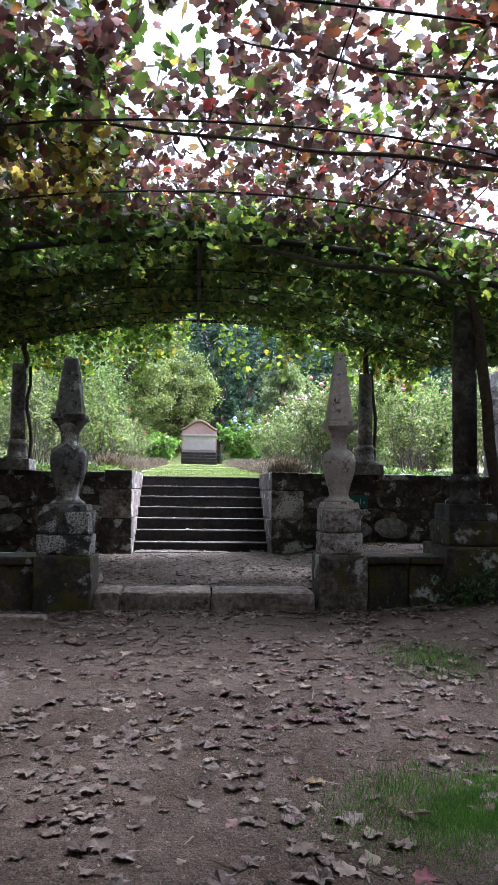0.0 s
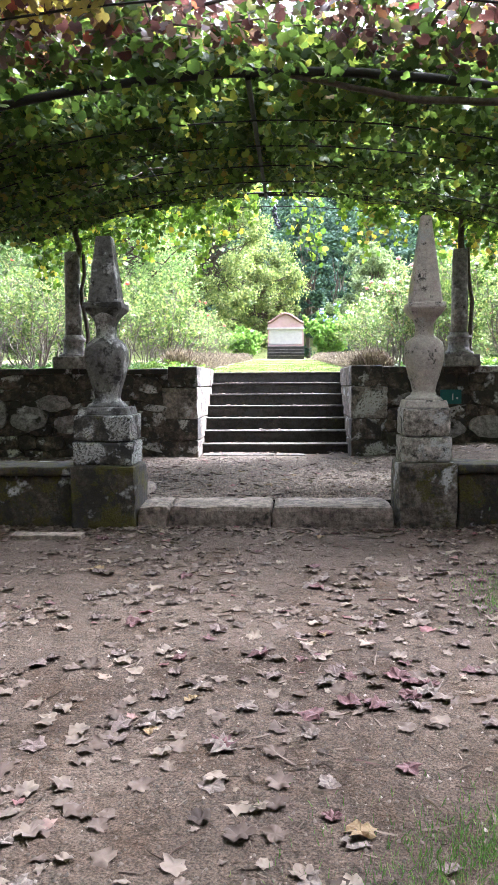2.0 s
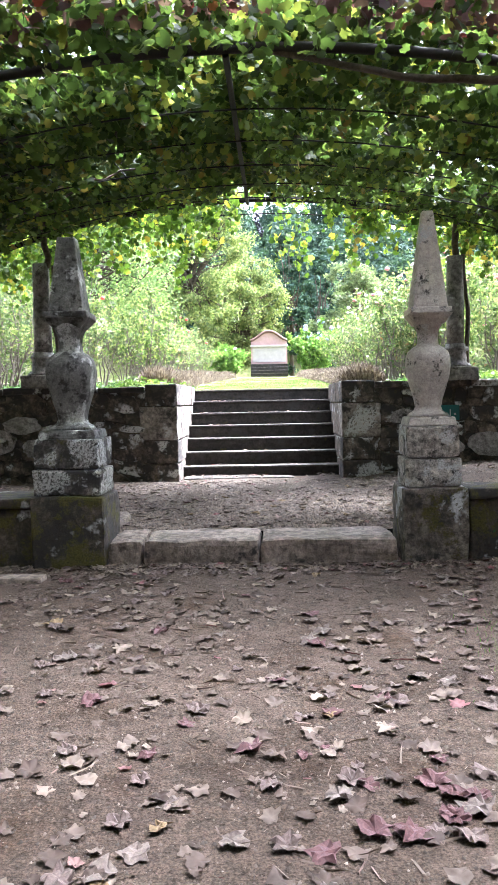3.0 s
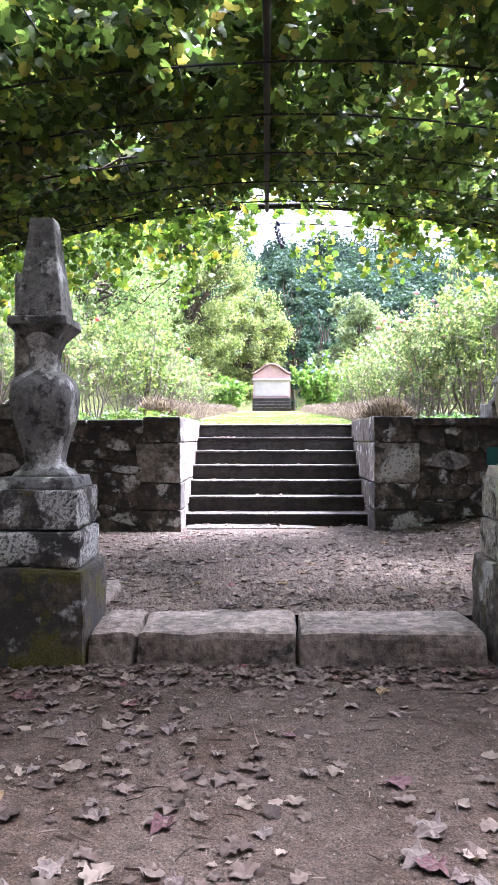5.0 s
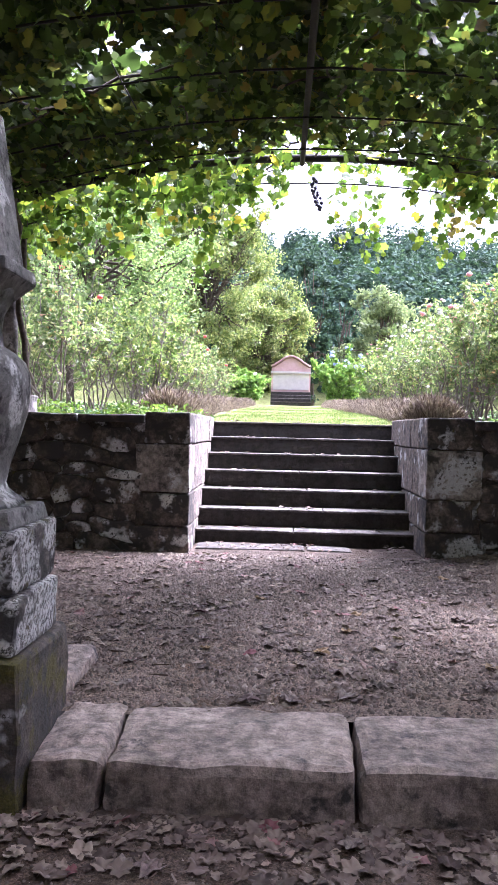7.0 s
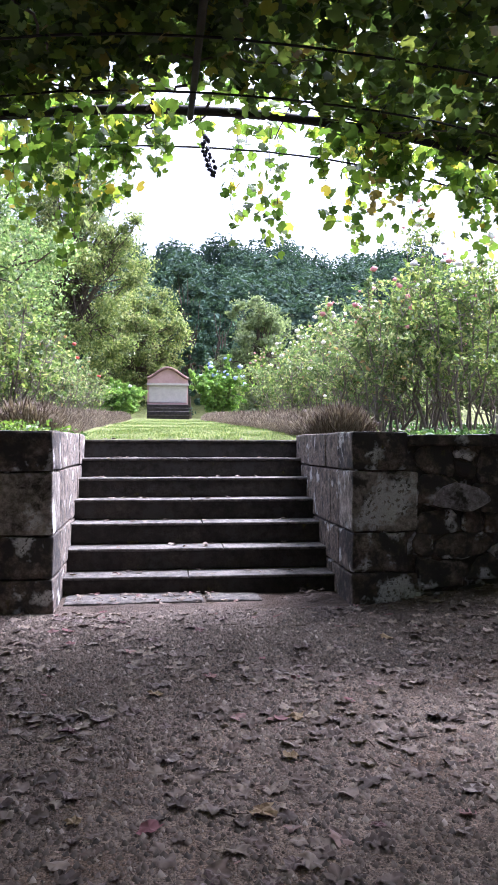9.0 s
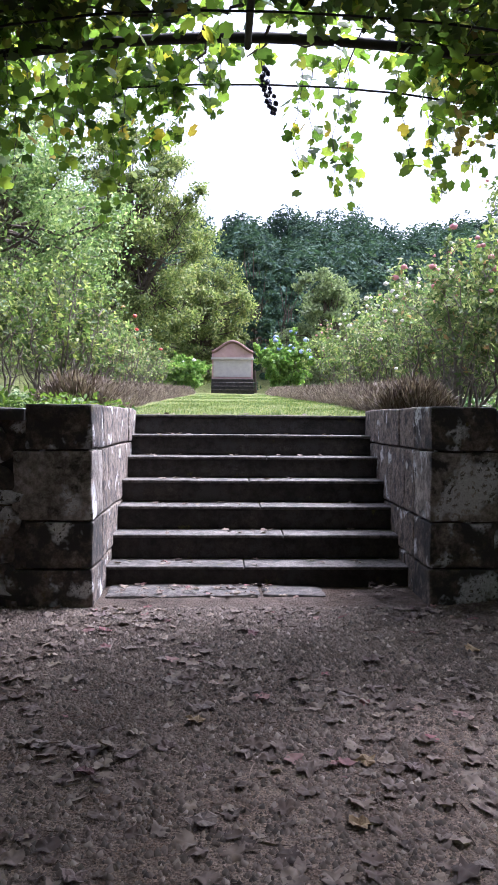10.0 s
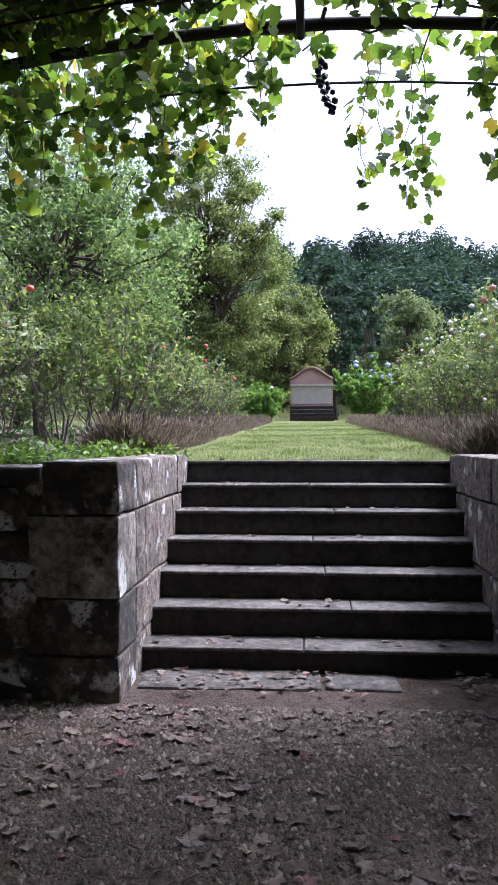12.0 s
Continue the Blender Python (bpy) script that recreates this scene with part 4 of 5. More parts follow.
# ---- shrubs and trees ----
def shrub(name, x, y, height, spread, leaves, mat, label, category, canes=9, leaf=(0.035, 0.07), blossoms=0, petal=None, bare=0.25, group="", bloom=(0.03, 0.06)):
    """A loose bush: canes from one foot, forked twice, with leaves along the thin outer twigs only."""
    z = lawn_z(x, y) - 0.03
    s = thing(name, (x, y, z), label, category, group)
    spots, ends = [], []
    for i in range(canes):
        paths = []
        a = 2 * math.pi * (i + rng.uniform(-0.4, 0.4)) / canes
        r = spread * rng.uniform(0.25, 1.0)
        tip = (x + r * math.cos(a), y + r * math.sin(a), z + height * rng.uniform(0.62, 1.0) * (1 - 0.25 * r / spread))
        main = wander((x + 0.12 * math.cos(a), y + 0.12 * math.sin(a), z), tip, 8, 0.045 * height / 2, rng.uniform(0.013, 0.026), 0.005)
        paths.append(main)
        for k in range(2, 9):
            for q in range(2):
                p = np.array(main[k][0])
                d = rng.normal(0, 1, 3)
                d[2] = abs(d[2]) * 0.8 + 0.25
                fork = p + d / np.linalg.norm(d) * rng.uniform(0.2, 0.55) * spread
                limb = wander(p, fork, 3, 0.025, 0.007, 0.003)
                paths.append(limb)
                spots += [np.array(o) for o, _ in limb[2:]]
                for w in range(2):
                    d2 = d / np.linalg.norm(d) + rng.normal(0, 0.7, 3)
                    twig = wander(limb[2 + w][0], np.array(limb[2 + w][0]) + d2 * rng.uniform(0.1, 0.24) * min(spread, 1.0), 3, 0.012, 0.003, 0.0015)
                    paths.append(twig)
                    spots += [np.array(o) for o, _ in twig[1:]]
        if i % 2 == 0:
            spray = wander(tip, (tip[0] + rng.normal(0, 0.1), tip[1] + rng.normal(0, 0.1), tip[2] + rng.uniform(0.15, 0.5) * height / 2), 4, 0.02, 0.005, 0.002)
            paths.append(spray)
            spots += [np.array(o) for o, _ in spray]
            ends.append(np.array(spray[-1][0]))
        v, f = tubes(paths, 4)
        raw("stem", v, f, CANE, s, "", True)
    spots = np.array(spots)
    spots = spots[(spots[:, 2] - z) > bare * height * (1 + 0.35 * rng.normal(0, 1, len(spots)))]
    weight = rng.random(len(spots)) ** 1.5
    own = rng.choice(len(spots), leaves, p=weight / weight.sum())
    pick = spots[own] + rng.normal(0, 0.03 * height / 2, (leaves, 3))
    pick[:, 2] = np.maximum(pick[:, 2], z + 0.08)
    v, f = scatter(oval(), pick, any_way(leaves, 0.5), rng.uniform(*leaf, leaves))
    raw("foliage", v, f, mat, s)
    tops = spots[np.argsort(-spots[:, 2] + rng.normal(0, 0.3 * height, len(spots)))]
    tops = np.concatenate([np.array(ends), tops])
    for i in range(blossoms):
        part("blossom", blob(rng.uniform(*bloom), tuple(tops[i] + rng.normal(0, 0.05, 3)), 0.75, 1, 0.4), petal, s, "", True)
    return s


def tree(name, x, y, z, crown, radii, leaves, mat, label, leaf=(0.1, 0.2), trunk_r=0.14, clumps=26):
    """A tree: tapered trunk, limbs, and a crown of leaf clumps with gaps."""
    t = thing(name, (x, y, z), label, "tree")
    paths = [wander((x, y, z - 0.1), (crown[0], crown[1], crown[2] + radii[2] * 0.5), 8, 0.08, trunk_r, trunk_r * 0.2)]
    centres = []
    for i in range(clumps):
        d = any_way(1)[0]
        r = rng.uniform(0.45, 0.95)
        c = np.array(crown) + d * np.array(radii) * r
        centres.append(c)
        k = rng.integers(3, 7)
        paths.append(wander(paths[0][k][0], c, 5, 0.08, trunk_r * 0.35, 0.012))
    v, f = tubes(paths, 6)
    raw("trunk", v, f, BARK, t, "", True)
    centres = np.array(centres)
    own = rng.integers(0, clumps, leaves)
    spread = (min(radii) * rng.uniform(0.08, 0.32, clumps))[own][:, None]
    ball = any_way(leaves) * (rng.random((leaves, 1)) ** 0.45) * (1 + 0.3 * rng.normal(0, 1, (leaves, 1)))
    p = centres[own] + ball * spread * np.array([1, 1, 0.75])
    v, f = scatter(oval(), p, any_way(leaves, 0.6), rng.uniform(*leaf, leaves))
    raw("crown", v, f, mat, t)
    return t


LEFT = [(-6.2, 3.4, 2.5, 1.0, SHRUB_LEAF), (-6.6, 6.2, 3.0, 1.2, ROSE_LEAF), (-5.9, 9.5, 3.0, 1.2, SHRUB_LEAF), (-7.8, 4.2, 2.8, 1.2, SHRUB_LEAF), (-2.2, 3.2, 1.7, 0.55, SHRUB_LEAF), (-3.3, 2.6, 2.0, 0.7, ROSE_LEAF), (-4.5, 2.8, 2.2, 0.8, SHRUB_LEAF), (-2.3, 4.9, 2.1, 0.6, SHRUB_LEAF), (-3.4, 5.2, 2.5, 0.8, SHRUB_LEAF), (-2.4, 7.0, 1.7, 0.6, ROSE_LEAF), (-2.5, 9.0, 1.6, 0.6, ROSE_LEAF), (-3.5, 8.6, 2.2, 0.8, SHRUB_LEAF), (-2.5, 11.5, 1.6, 0.7, ROSE_LEAF), (-2.4, 14.0, 1.7, 0.7, ROSE_LEAF), (-2.4, 17.5, 1.5, 0.7, SHRUB_LEAF), (-5.2, 5.0, 2.6, 0.9, ROSE_LEAF)]
for x, y, h, s, mt in LEFT:
    shrub("flowering_shrub", x, y, h, s, int(1200 * h), mt, "tall loose light-green garden shrub with thin stems", "shrub", 9, (0.042, 0.098), 2 if mt is ROSE_LEAF else 0, RED, 0.4, "shrubs beside the lawn")
for x, y, h, s in ((4.9, 10.2, 2.6, 1.2), (6.3, 8.4, 2.6, 1.3), (7.6, 6.6, 2.6, 1.3), (4.6, 14.5, 2.6, 1.3), (8.8, 9.0, 2.8, 1.4), (-7.2, 9.5, 2.6, 1.3)):
    shrub("garden_shrub", x, y, h, s, 9000, FRESH_LEAF, "dense green shrub behind the flower beds", "shrub", 10, (0.09, 0.16), 0, None, 0.0, "shrubs behind the beds")
RIGHT = [(4.7, 4.2, 2.4, 0.8), (5.6, 3.0, 2.4, 0.9), (6.6, 4.4, 2.5, 1.0), (3.15, 3.3, 2.75, 0.75), (2.75, 4.0, 2.3, 0.5), (2.3, 2.9, 1.9, 0.6), (3.2, 2.6, 2.3, 0.7), (4.2, 2.9, 2.2, 0.8), (2.4, 4.6, 1.9, 0.6), (3.5, 4.8, 2.4, 0.8), (2.4, 6.4, 1.9, 0.65), (3.4, 7.0, 2.4, 0.8), (2.4, 8.6, 1.9, 0.65), (3.4, 9.4, 2.5, 0.8), (2.4, 11.2, 1.8, 0.7), (2.5, 14.0, 1.9, 0.8), (3.6, 12.5, 2.4, 0.9), (5.0, 5.5, 2.3, 0.9), (3.3, 18.0, 1.8, 0.8)]
for i, (x, y, h, s) in enumerate(RIGHT):
    shrub("rose_bush", x, y, h, s, int(1350 * h), SHRUB_LEAF if i % 3 == 0 else ROSE_LEAF, "tall rose bush with thin canes and fading pink blooms", "rose bush", 7, (0.042, 0.095), 16, PINK if i % 2 else WHITE, 0.38, "rose bushes beside the lawn", (0.026, 0.052))

tree("garden_tree", -4.6, 8.0, lawn_z(-4.6, 8.0), (-4.4, 8.0, 4.5), (2.5, 2.2, 2.4), 50000, FRESH_LEAF, "loose pale green broadleaf tree behind the shrubs", (0.05, 0.11), 0.1, 150)
tree("garden_tree", -4.5, 28, lawn_z(-4.5, 28), (-4.1, 28, 9.0), (3.5, 2.6, 5.6), 64000, OLIVE_LEAF, "tall olive-green tree beside the small pink building", (0.1, 0.2), 0.2, 220)
tree("garden_tree", -2.0, 33.5, lawn_z(-2, 33), (-1.3, 33.5, 6.2), (2.6, 2.2, 3.5), 32000, OLIVE_LEAF, "rounded olive-green tree behind the small pink building", (0.1, 0.2), 0.14, 180)
tree("garden_tree", -7.8, 15, lawn_z(-7, 15), (-7.2, 15, 5.2), (3.0, 3.0, 3.9), 30000, FRESH_LEAF, "tall green garden tree", (0.11, 0.2), 0.2, 80)
tree("garden_tree", 6.5, 46, 2.6, (6.5, 46, 6.6), (3.6, 2.8, 5.2), 22000, WILLOW_LEAF, "pale green willow-like tree before the woods", (0.18, 0.34), 0.2, 130)
tree("garden_tree", 1.9, 50, 2.6, (1.9, 50, 8.6), (1.8, 2.0, 6.6), 16000, FAR_LEAF, "narrow dark conifer-like tree before the woods", (0.22, 0.42), 0.2, 60)
tree("garden_tree", 4.4, 54, 2.6, (4.4, 54, 7.6), (2.0, 2.0, 5.6), 14000, FAR_LEAF, "narrow dark conifer-like tree before the woods", (0.22, 0.42), 0.2, 50)
tree("garden_tree", 11, 24, 2.2, (10.5, 24, 4.6), (4.0, 3.0, 2.8), 18000, ROSE_LEAF, "broad garden tree behind the roses", (0.15, 0.28), 0.2, 40)


def hill_z(x, y):
    return 2.45 + (0.345 * (y - 62) if y > 62 else 0.0) + 1.5 * noise.noise(Vector((x / 18, y / 18, 0))) * min(max((y - 62) / 10, 0), 1)


far_v, far_f, off = [], [], 0
for i in range(230):
    y = 66 + 74 * (i + rng.random()) / 230
    x = rng.uniform(-0.34, 0.34) * (y + 20)
    h = rng.uniform(10, 15)
    n = 1000
    d = any_way(n)
    d[:, 2] = np.abs(d[:, 2]) * 1.1 - 0.3
    lump = np.array([0.72 + 0.5 * noise.noise(Vector((a * 2.8 + i * 3, b * 2.8, c * 2.8))) for a, b, c in d])
    p = d * lump[:, None] * np.array([4.4, 4.0, h * 0.5]) + np.array([x, y, hill_z(x, y) + h * 0.5])
    v, f = scatter(oval(), p, d + np.array([0, 0, 0.3]) + rng.normal(0, 0.4, (n, 3)), rng.uniform(0.35, 0.95, n))
    far_v.append(v)
    far_f.append(f + off)
    off += len(v)
tagged(raw("far_woods", np.concatenate(far_v), np.concatenate(far_f), FAR_LEAF), "dark green wooded hillside far behind the garden", "woods", "", "stuff")
sheet("hillside", [-400, -200] + list(np.linspace(-90, 90, 40)) + [200, 400], [57, 60] + list(np.linspace(62, 150, 20)) + [300, 400], lambda x, y: hill_z(x, min(y, 150)), TURF, "dark wooded hillside behind the garden", "hill")


# ---- lavender hedges ----
for side in (-1, 1):
    n = 56000
    y = 2.05 + 22 * rng.random(n) ** 2
    cx = -1.72 if side < 0 else 1.62
    x = cx + rng.uniform(-0.32, 0.32, n)
    z = np.array([lawn_z(a, b) for a, b in zip(x, y)])
    lean = np.stack([(x - cx) * 1.0 + rng.normal(0, 0.33, n), rng.normal(0, 0.36, n), np.ones(n)], 1)
    z = z + rng.uniform(0.0, 0.2, n) * (1 - ((x - cx) / 0.42) ** 2) - 0.02
    size = rng.uniform(0.11, 0.21, n) * np.array([0.92 + 0.3 * noise.noise(Vector((a * 3, b * 3, 6))) for a, b in zip(x, y)]) * (1 - ((x - cx) / 0.5) ** 2) * (1 + 0.5 * np.exp(-(y - 2.0) / 1.3))
    v, f = scatter(sprig(), np.stack([x, y, z], 1), lean, size)
    tagged(raw("lavender_hedge", v, f, SPRIG), "low brownish-grey lavender hedge gone out of bloom", "hedge", "lavender hedges beside the lawn", "stuff")


# ---- small pink building at the end of the lawn ----
hut = thing("garden_shrine", (0.1, HUT_Y, HUT_FOOT), "small pink plastered garden building with a curved gable", "garden building")
HX0, HX1, HZ0, HZ1 = -0.88, 1.08, HUT_FOOT + 0.7, 4.36
gable = [(HX0, HZ0), (HX1, HZ0), (HX1, HZ1)]
for i in range(15):
    t = i / 14
    x = HX1 + (HX0 - HX1) * t
    gable.append((x, HZ1 + 0.5 * math.sin(math.pi * t) ** 1.6))
gable.append((HX0, HZ1))


def prism(outline, y0, y1):
    bm = bmesh.new()
    a = [bm.verts.new((x, y0, z)) for x, z in outline]
    b = [bm.verts.new((x, y1, z)) for x, z in outline]
    bm.faces.new(a)
    bm.faces.new(list(reversed(b)))
    for i in range(len(a)):
        j = (i + 1) % len(a)
        bm.faces.new((a[j], a[i], b[i], b[j]))
    return bm


part("wall", prism(gable, HUT_Y, HUT_Y + 1.6), PINK_WALL, hut)
cornice = [(x, z + 0.05) for x, z in gable[2:-1]]
v, f = tubes([[((x, HUT_Y - 0.06, z), 0.07) for x, z in cornice]], 8)
raw("cornice", v, f, TILE, hut, "dark curved cornice", True)
part("panel", block(HX0 + 0.08, HX1 - 0.08, HUT_Y - 0.04, HUT_Y + 0.1, HZ0 + 0.12, HZ1 - 0.3, 0.01, 0), PALE_WALL, hut, "pale plaster panel")
part("shelf", block(HX0 - 0.03, HX1 + 0.03, HUT_Y - 0.14, HUT_Y + 0.1, HZ1 - 0.3, HZ1 - 0.2, 0.01, 0), PALE_WALL, hut)
for k in range(4):
    # Step bodies reuse the shade-darkened riser stone under lighter treads.
    part("step", block(HX0, HX1, HUT_Y - 0.25 - 0.3 * (4 - k), HUT_Y + 0.1, HUT_FOOT + 0.175 * k - 0.1, HUT_FOOT + 0.175 * (k + 1) - 0.03, 0.012, 0.003), RISER_SHADED, hut)
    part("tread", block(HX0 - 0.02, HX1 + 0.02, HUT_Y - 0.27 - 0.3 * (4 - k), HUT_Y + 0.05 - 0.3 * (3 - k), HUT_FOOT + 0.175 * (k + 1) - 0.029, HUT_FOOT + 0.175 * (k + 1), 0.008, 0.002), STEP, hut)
shrub("hydrangea", 2.2, 27.5, 2.3, 1.05, 26000, HYDRANGEA_LEAF, "large green hydrangea bush with blue flower heads", "hydrangea", 16, (0.1, 0.2), 20, BLUE, 0.02, "hydrangeas beside the pink building", (0.09, 0.15))
shrub("hydrangea", -1.85, 26.5, 1.6, 0.85, 14000, HYDRANGEA_LEAF, "green hydrangea bush with a few faded flower heads", "hydrangea", 12, (0.09, 0.17), 4, WHITE, 0.02, "hydrangeas beside the pink building", (0.07, 0.1))


# ---- grass ----
def grass(name, x, y, z, size, label, category="grass", mat=GRASS):
    n = len(x)
    lean = np.stack([rng.normal(0, 0.35, n), rng.normal(0, 0.35, n), np.ones(n)], 1)
    v, f = scatter(blade(), np.stack([x, y, z], 1), lean, size)
    return tagged(raw(name, v, f, mat), label, category, "", "stuff")


n = 60000
y = 1.74 + (1 - np.sqrt(rng.random(n))) * 26
x = rng.uniform(-1.3, 1.3, n)
grass("lawn_grass", x, y, np.array([lawn_z(a, b) for a, b in zip(x, y)]), rng.uniform(0.014, 0.036, n) * np.array([1.0 + 0.9 * noise.noise(Vector((a * 2.2, b * 2.2, 14))) for a, b in zip(x, y)]), "short green lawn grass with scattered clover")
n = 50000
x, y = 1.08 + rng.normal(0, 0.3, n), -9.53 + rng.normal(0, 0.2, n)
ok = np.array([noise.noise(Vector((a * 4, b * 4, 21))) + 0.45 * rng.normal() > -0.02 for a, b in zip(x, y)])
x, y, n = x[ok], y[ok], int(ok.sum())
grass("grass_patch", x, y, np.array([lower_z(a, b) for a, b in zip(x, y)]), rng.uniform(0.014, 0.036, n), "thin patch of short grass in the soil", "grass", PATCH_GRASS)
n = 3600
x, y = 1.5 + rng.normal(0, 0.17, n), -7.1 + rng.normal(0, 0.28, n)
grass("grass_patch", x, y, np.array([lower_z(a, b) for a, b in zip(x, y)]), rng.uniform(0.015, 0.04, n), "thin patch of short grass in the soil", "grass", PATCH_GRASS)


# ---- flower beds ----
for side in (-1, 1):
    xs = sorted(side * a for a in np.arange(1.8, 9.1, 0.3))
    sheet("flower_bed", xs, [WALL_Y + 0.36] + list(np.arange(0, 16.1, 0.4)), lambda x, y: lawn_z(x, max(y, 1.7)) + 0.02 + 0.02 * noise.noise(Vector((x * 3, y * 3, 8))), SOIL, "dark bare soil of the flower bed behind the wall", "flower bed")


# ---- low plants in the beds ----
n = 20000
x = rng.uniform(1.85, 7.5, n) * np.where(rng.random(n) < 0.5, -1, 1)
y = -0.2 + 15 * rng.random(n) ** 1.6
z = np.array([lawn_z(a, max(b, 1.7)) for a, b in zip(x, y)]) + rng.uniform(0, 0.12, n) * np.array([0.5 + noise.noise(Vector((a, b, 3))) for a, b in zip(x, y)])
v, f = scatter(oval(), np.stack([x, y, z], 1), any_way(n, 0.8), rng.uniform(0.04, 0.1, n))
tagged(raw("ground_cover", v, f, DEEP_LEAF), "low mixed green ground cover in the flower beds", "ground cover", "", "stuff")
for cx, cy, wd in ((-1.75, 0.0, 0.22), (-2.6, 0.15, 0.3), (-1.62, 1.2, 0.2), (-1.36, 1.9, 0.2), (3.2, 0.1, 0.3)):
    n = 420
    p = rng.normal(0, 1, (n, 3)) * np.array([wd * 0.6, 0.14, 0.05]) + np.array([cx, cy, lawn_z(cx, 1.7) + (0.06 if cy < 1.7 else 0.01)])
    v, f = scatter(oval(), p, any_way(n, 1.0), rng.uniform(0.035, 0.08, n))
    tagged(raw("bedding_plant", v, f, BRIGHT_LEAF), "low bright yellow-green leafy plants on the wall top", "bedding plants", "plants along the wall top", "stuff")


# ---- grit on the trodden ground ----
n = 60000
x, y = rng.normal(0, 1.3, n), rng.uniform(-11.2, -0.6, n)
nx, ny = rng.normal(0, 0.95, 34000), -0.6 - 3.6 * rng.random(34000) ** 1.5
x, y = np.concatenate([x, nx]), np.concatenate([y, ny])
low = y < KERB_Y
ok = (y < KERB_Y - 0.02) | (y > KERB_Y + 0.5)
x, y, low = x[ok], y[ok], low[ok]
z = np.array([lower_z(a, b) if q else terrace_z(a, b) for a, b, q in zip(x, y, low)])
v, f = scatter(grit(), np.stack([x, y, z], 1), np.stack([rng.normal(0, 0.2, len(x)), rng.normal(0, 0.2, len(x)), np.ones(len(x))], 1), (0.005 + 0.021 * rng.random(len(x)) ** 3) * np.where(low, 0.8, 1.5))
tagged(raw("grit", v, f, GRIT), "loose grit and crumbs of soil on the ground", "grit", "", "stuff")


# ---- straw and broken twigs ----
n = 5200
x, y = rng.normal(-0.2, 1.2, n), rng.uniform(-11.2, -0.7, n)
ok = (y < KERB_Y - 0.05) | (y > KERB_Y + 0.55)
x, y = x[ok], y[ok]
z = np.array([lower_z(a, b) if b < KERB_Y else terrace_z(a, b) for a, b in zip(x, y)]) + 0.004
turn = rng.uniform(0, 2 * np.pi, len(x))
v, f = scatter(blade(), np.stack([x, y, z], 1), np.stack([np.cos(turn), np.sin(turn), rng.normal(0.03, 0.05, len(x))], 1), 0.02 + 0.09 * rng.random(len(x)) ** 2.5)
tagged(raw("straw", v, f, DRY_LEAF), "dry straw and broken twigs strewn on the soil", "straw", "", "stuff")


# ---- fallen leaves ----
SHAPES = [crumpled(k, c) for k, c in enumerate((0.1, 0.35, 0.6, 0.2, 0.85, 0.45))]


def litter(count, x0, x1, y0, y1, height, size, heap=None):
    """Loose dry leaves, thicker where the wind has left them."""
    out_v, out_f, off = [], [], 0
    for shape in SHAPES:
        n = count // len(SHAPES)
        x, y = rng.uniform(x0, x1, n), rng.uniform(y0, y1, n)
        if heap is not None:
            y = heap - np.abs(rng.normal(0, 0.14, n))
        else:
            keep = np.array([noise.noise(Vector((a * 1.1, b * 1.1, 9))) + 0.6 * noise.noise(Vector((a * 4, b * 4, 2))) > -0.3 for a, b in zip(x, y)])
            x, y = x[keep], y[keep]
        z = np.array([height(a, b) for a, b in zip(x, y)]) + rng.uniform(0.0, 0.004, len(x))
        v, f = scatter(shape, np.stack([x, y, z], 1), np.stack([rng.normal(0, 0.14, len(x)), rng.normal(0, 0.14, len(x)), np.ones(len(x))], 1), rng.uniform(*size, len(x)))
        out_v.append(v)
        out_f.append(f + off)
        off += len(v)
    return np.concatenate(out_v), np.concatenate(out_f)


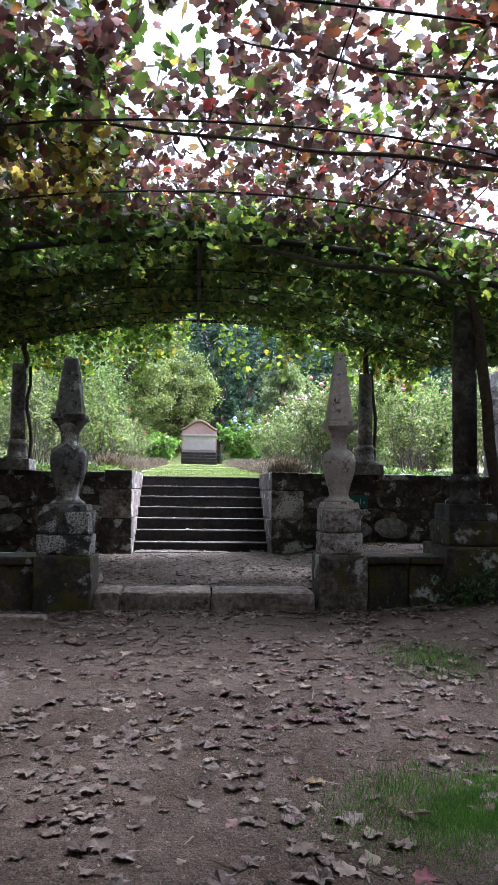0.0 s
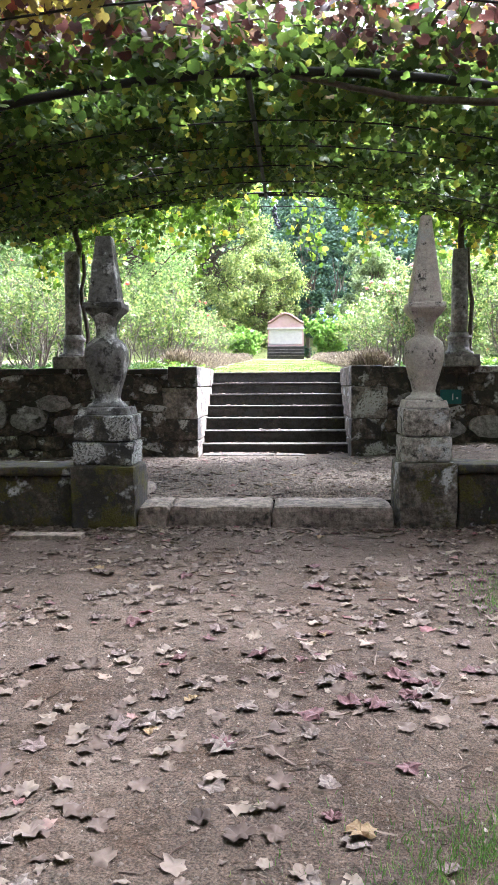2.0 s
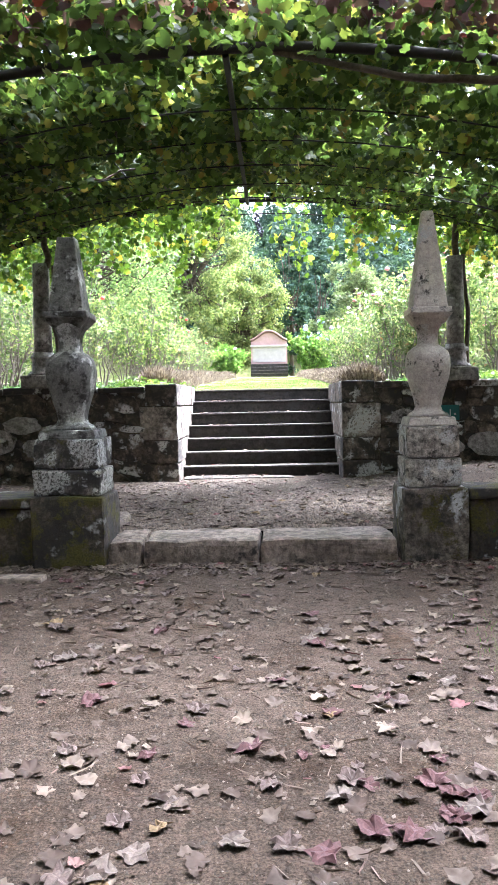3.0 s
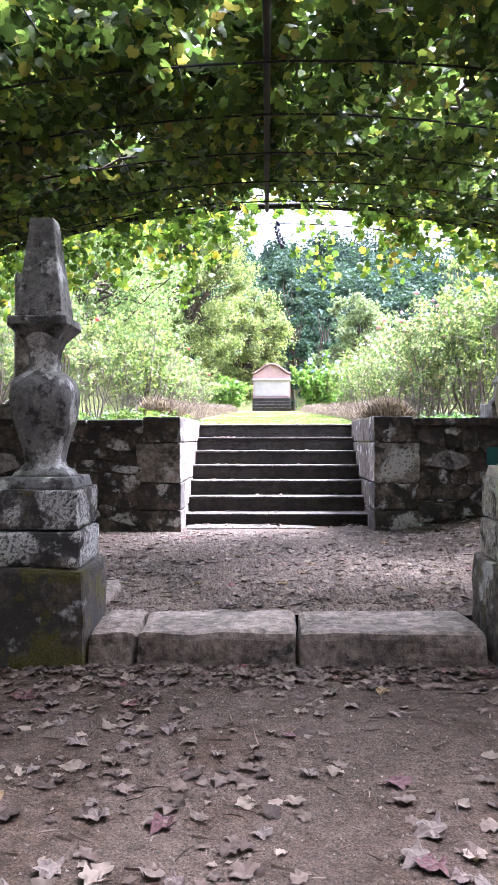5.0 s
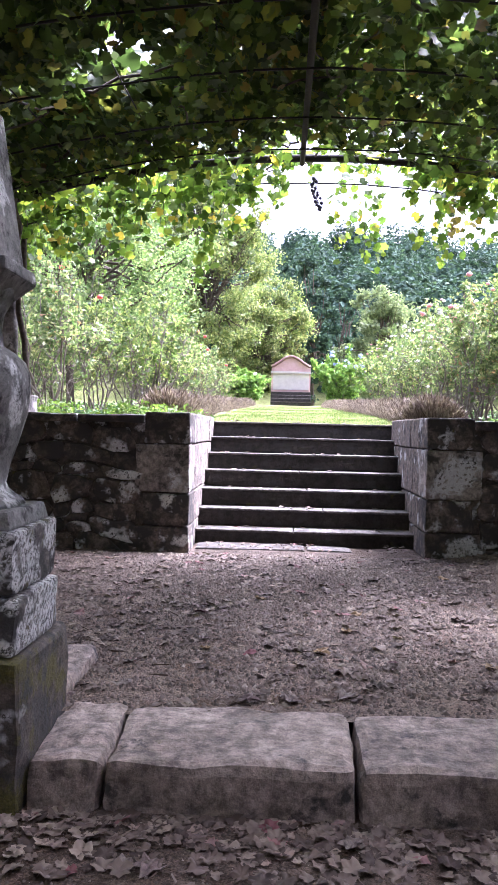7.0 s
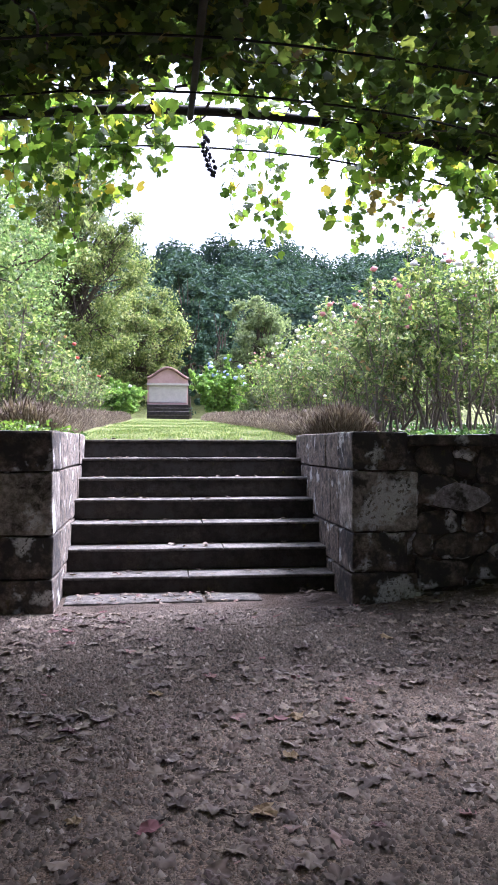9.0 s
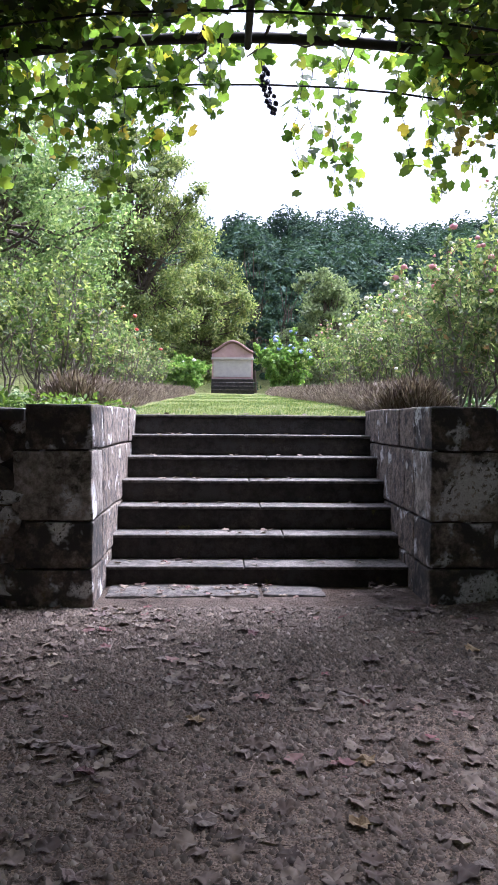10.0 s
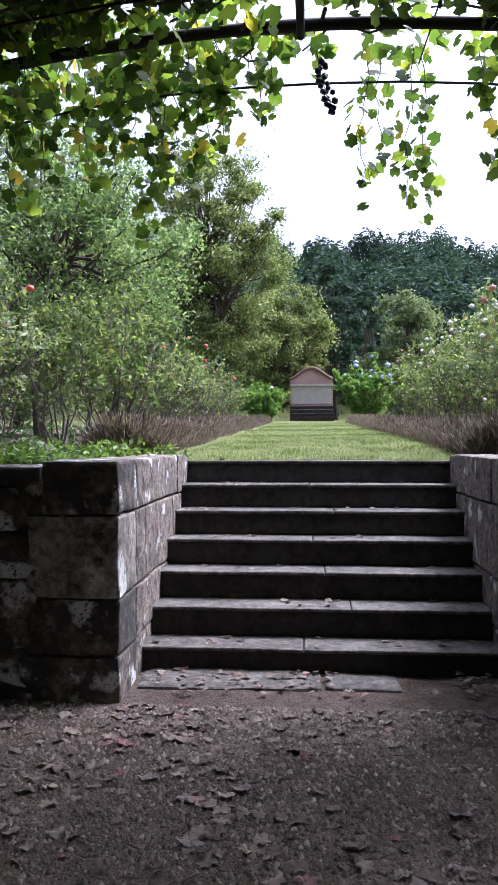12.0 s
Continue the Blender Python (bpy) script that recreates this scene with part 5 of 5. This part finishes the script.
sets = [litter(5200, -3.6, 3.6, -12, KERB_Y - 0.03, lower_z, (0.025, 0.1)), litter(3800, -4, 4, KERB_Y + 0.5, WALL_Y - 0.05, terrace_z, (0.025, 0.1)),
        litter(1200, -3.5, 3.5, 0, 0, lower_z, (0.04, 0.09), KERB_Y - 0.02), litter(300, -3.5, 3.5, 0, 0, terrace_z, (0.04, 0.08), WALL_Y - 0.02)]
sets.append(litter(150, -1.0, 0.95, -0.45, -0.02, lambda a, b: TERRACE + 0.012, (0.03, 0.07)))
for k in range(7):
    sets.append(litter(20, STAIR_L + 0.05, STAIR_R - 0.05, TREAD * k + 0.03, TREAD * (k + 1) - 0.02, lambda a, b, q=k: RISER * (q + 1) + 0.002, (0.03, 0.07)))
off, lv, lf = 0, [], []
for v, f in sets:
    lv.append(v)
    lf.append(f + off)
    off += len(v)
tagged(raw("leaf_litter", np.concatenate(lv), np.concatenate(lf), DRY_LEAF), "scattered dry brown fallen vine leaves", "leaf litter", "", "stuff")

leaf_meshes = []
for k, shape in enumerate(SHAPES):
    for mt in (LEAF_BROWN, LEAF_PALE, LEAF_WINE, LEAF_OCHRE):
        me = bpy.data.meshes.new("fallen_leaf")
        me.from_pydata([tuple(p) for p in shape[0]], [], [tuple(int(q) for q in t) for t in shape[1]])
        me.materials.append(mt)
        leaf_meshes.append(me)
TINTS = ("brown curled", "pale dry", "wine-red", "ochre-yellow")
for i in range(290):
    k = int(rng.choice([0, 0, 0, 0, 0, 0, 0, 1, 1, 1, 1, 1, 1, 2, 2, 3])) if i < 272 else 2
    me = leaf_meshes[4 * int(rng.integers(0, 6)) + k]
    if i < 190:
        x, y = rng.uniform(-1.3, 1.6), rng.uniform(-10.6, KERB_Y - 0.1)
        z = lower_z(x, y)
    elif i < 272:
        x, y = rng.uniform(-1.2, 1.2), rng.uniform(KERB_Y + 0.6, -0.6)
        z = terrace_z(x, y)
    else:
        x, y = rng.normal(0.5, 0.28), rng.normal(-8.25, 0.28)
        z = lower_z(x, y)
    ob = new("fallen_leaf", me)
    ob.matrix_basis = pose(x, y, z + 0.003, rng.normal(0, 5), rng.normal(0, 5), rng.uniform(0, 360)) @ Matrix.Scale(rng.uniform(0.06, 0.125), 4)
    tagged(ob, TINTS[k] + " fallen vine leaf lying on the soil", "leaf", "fallen leaves on the path")
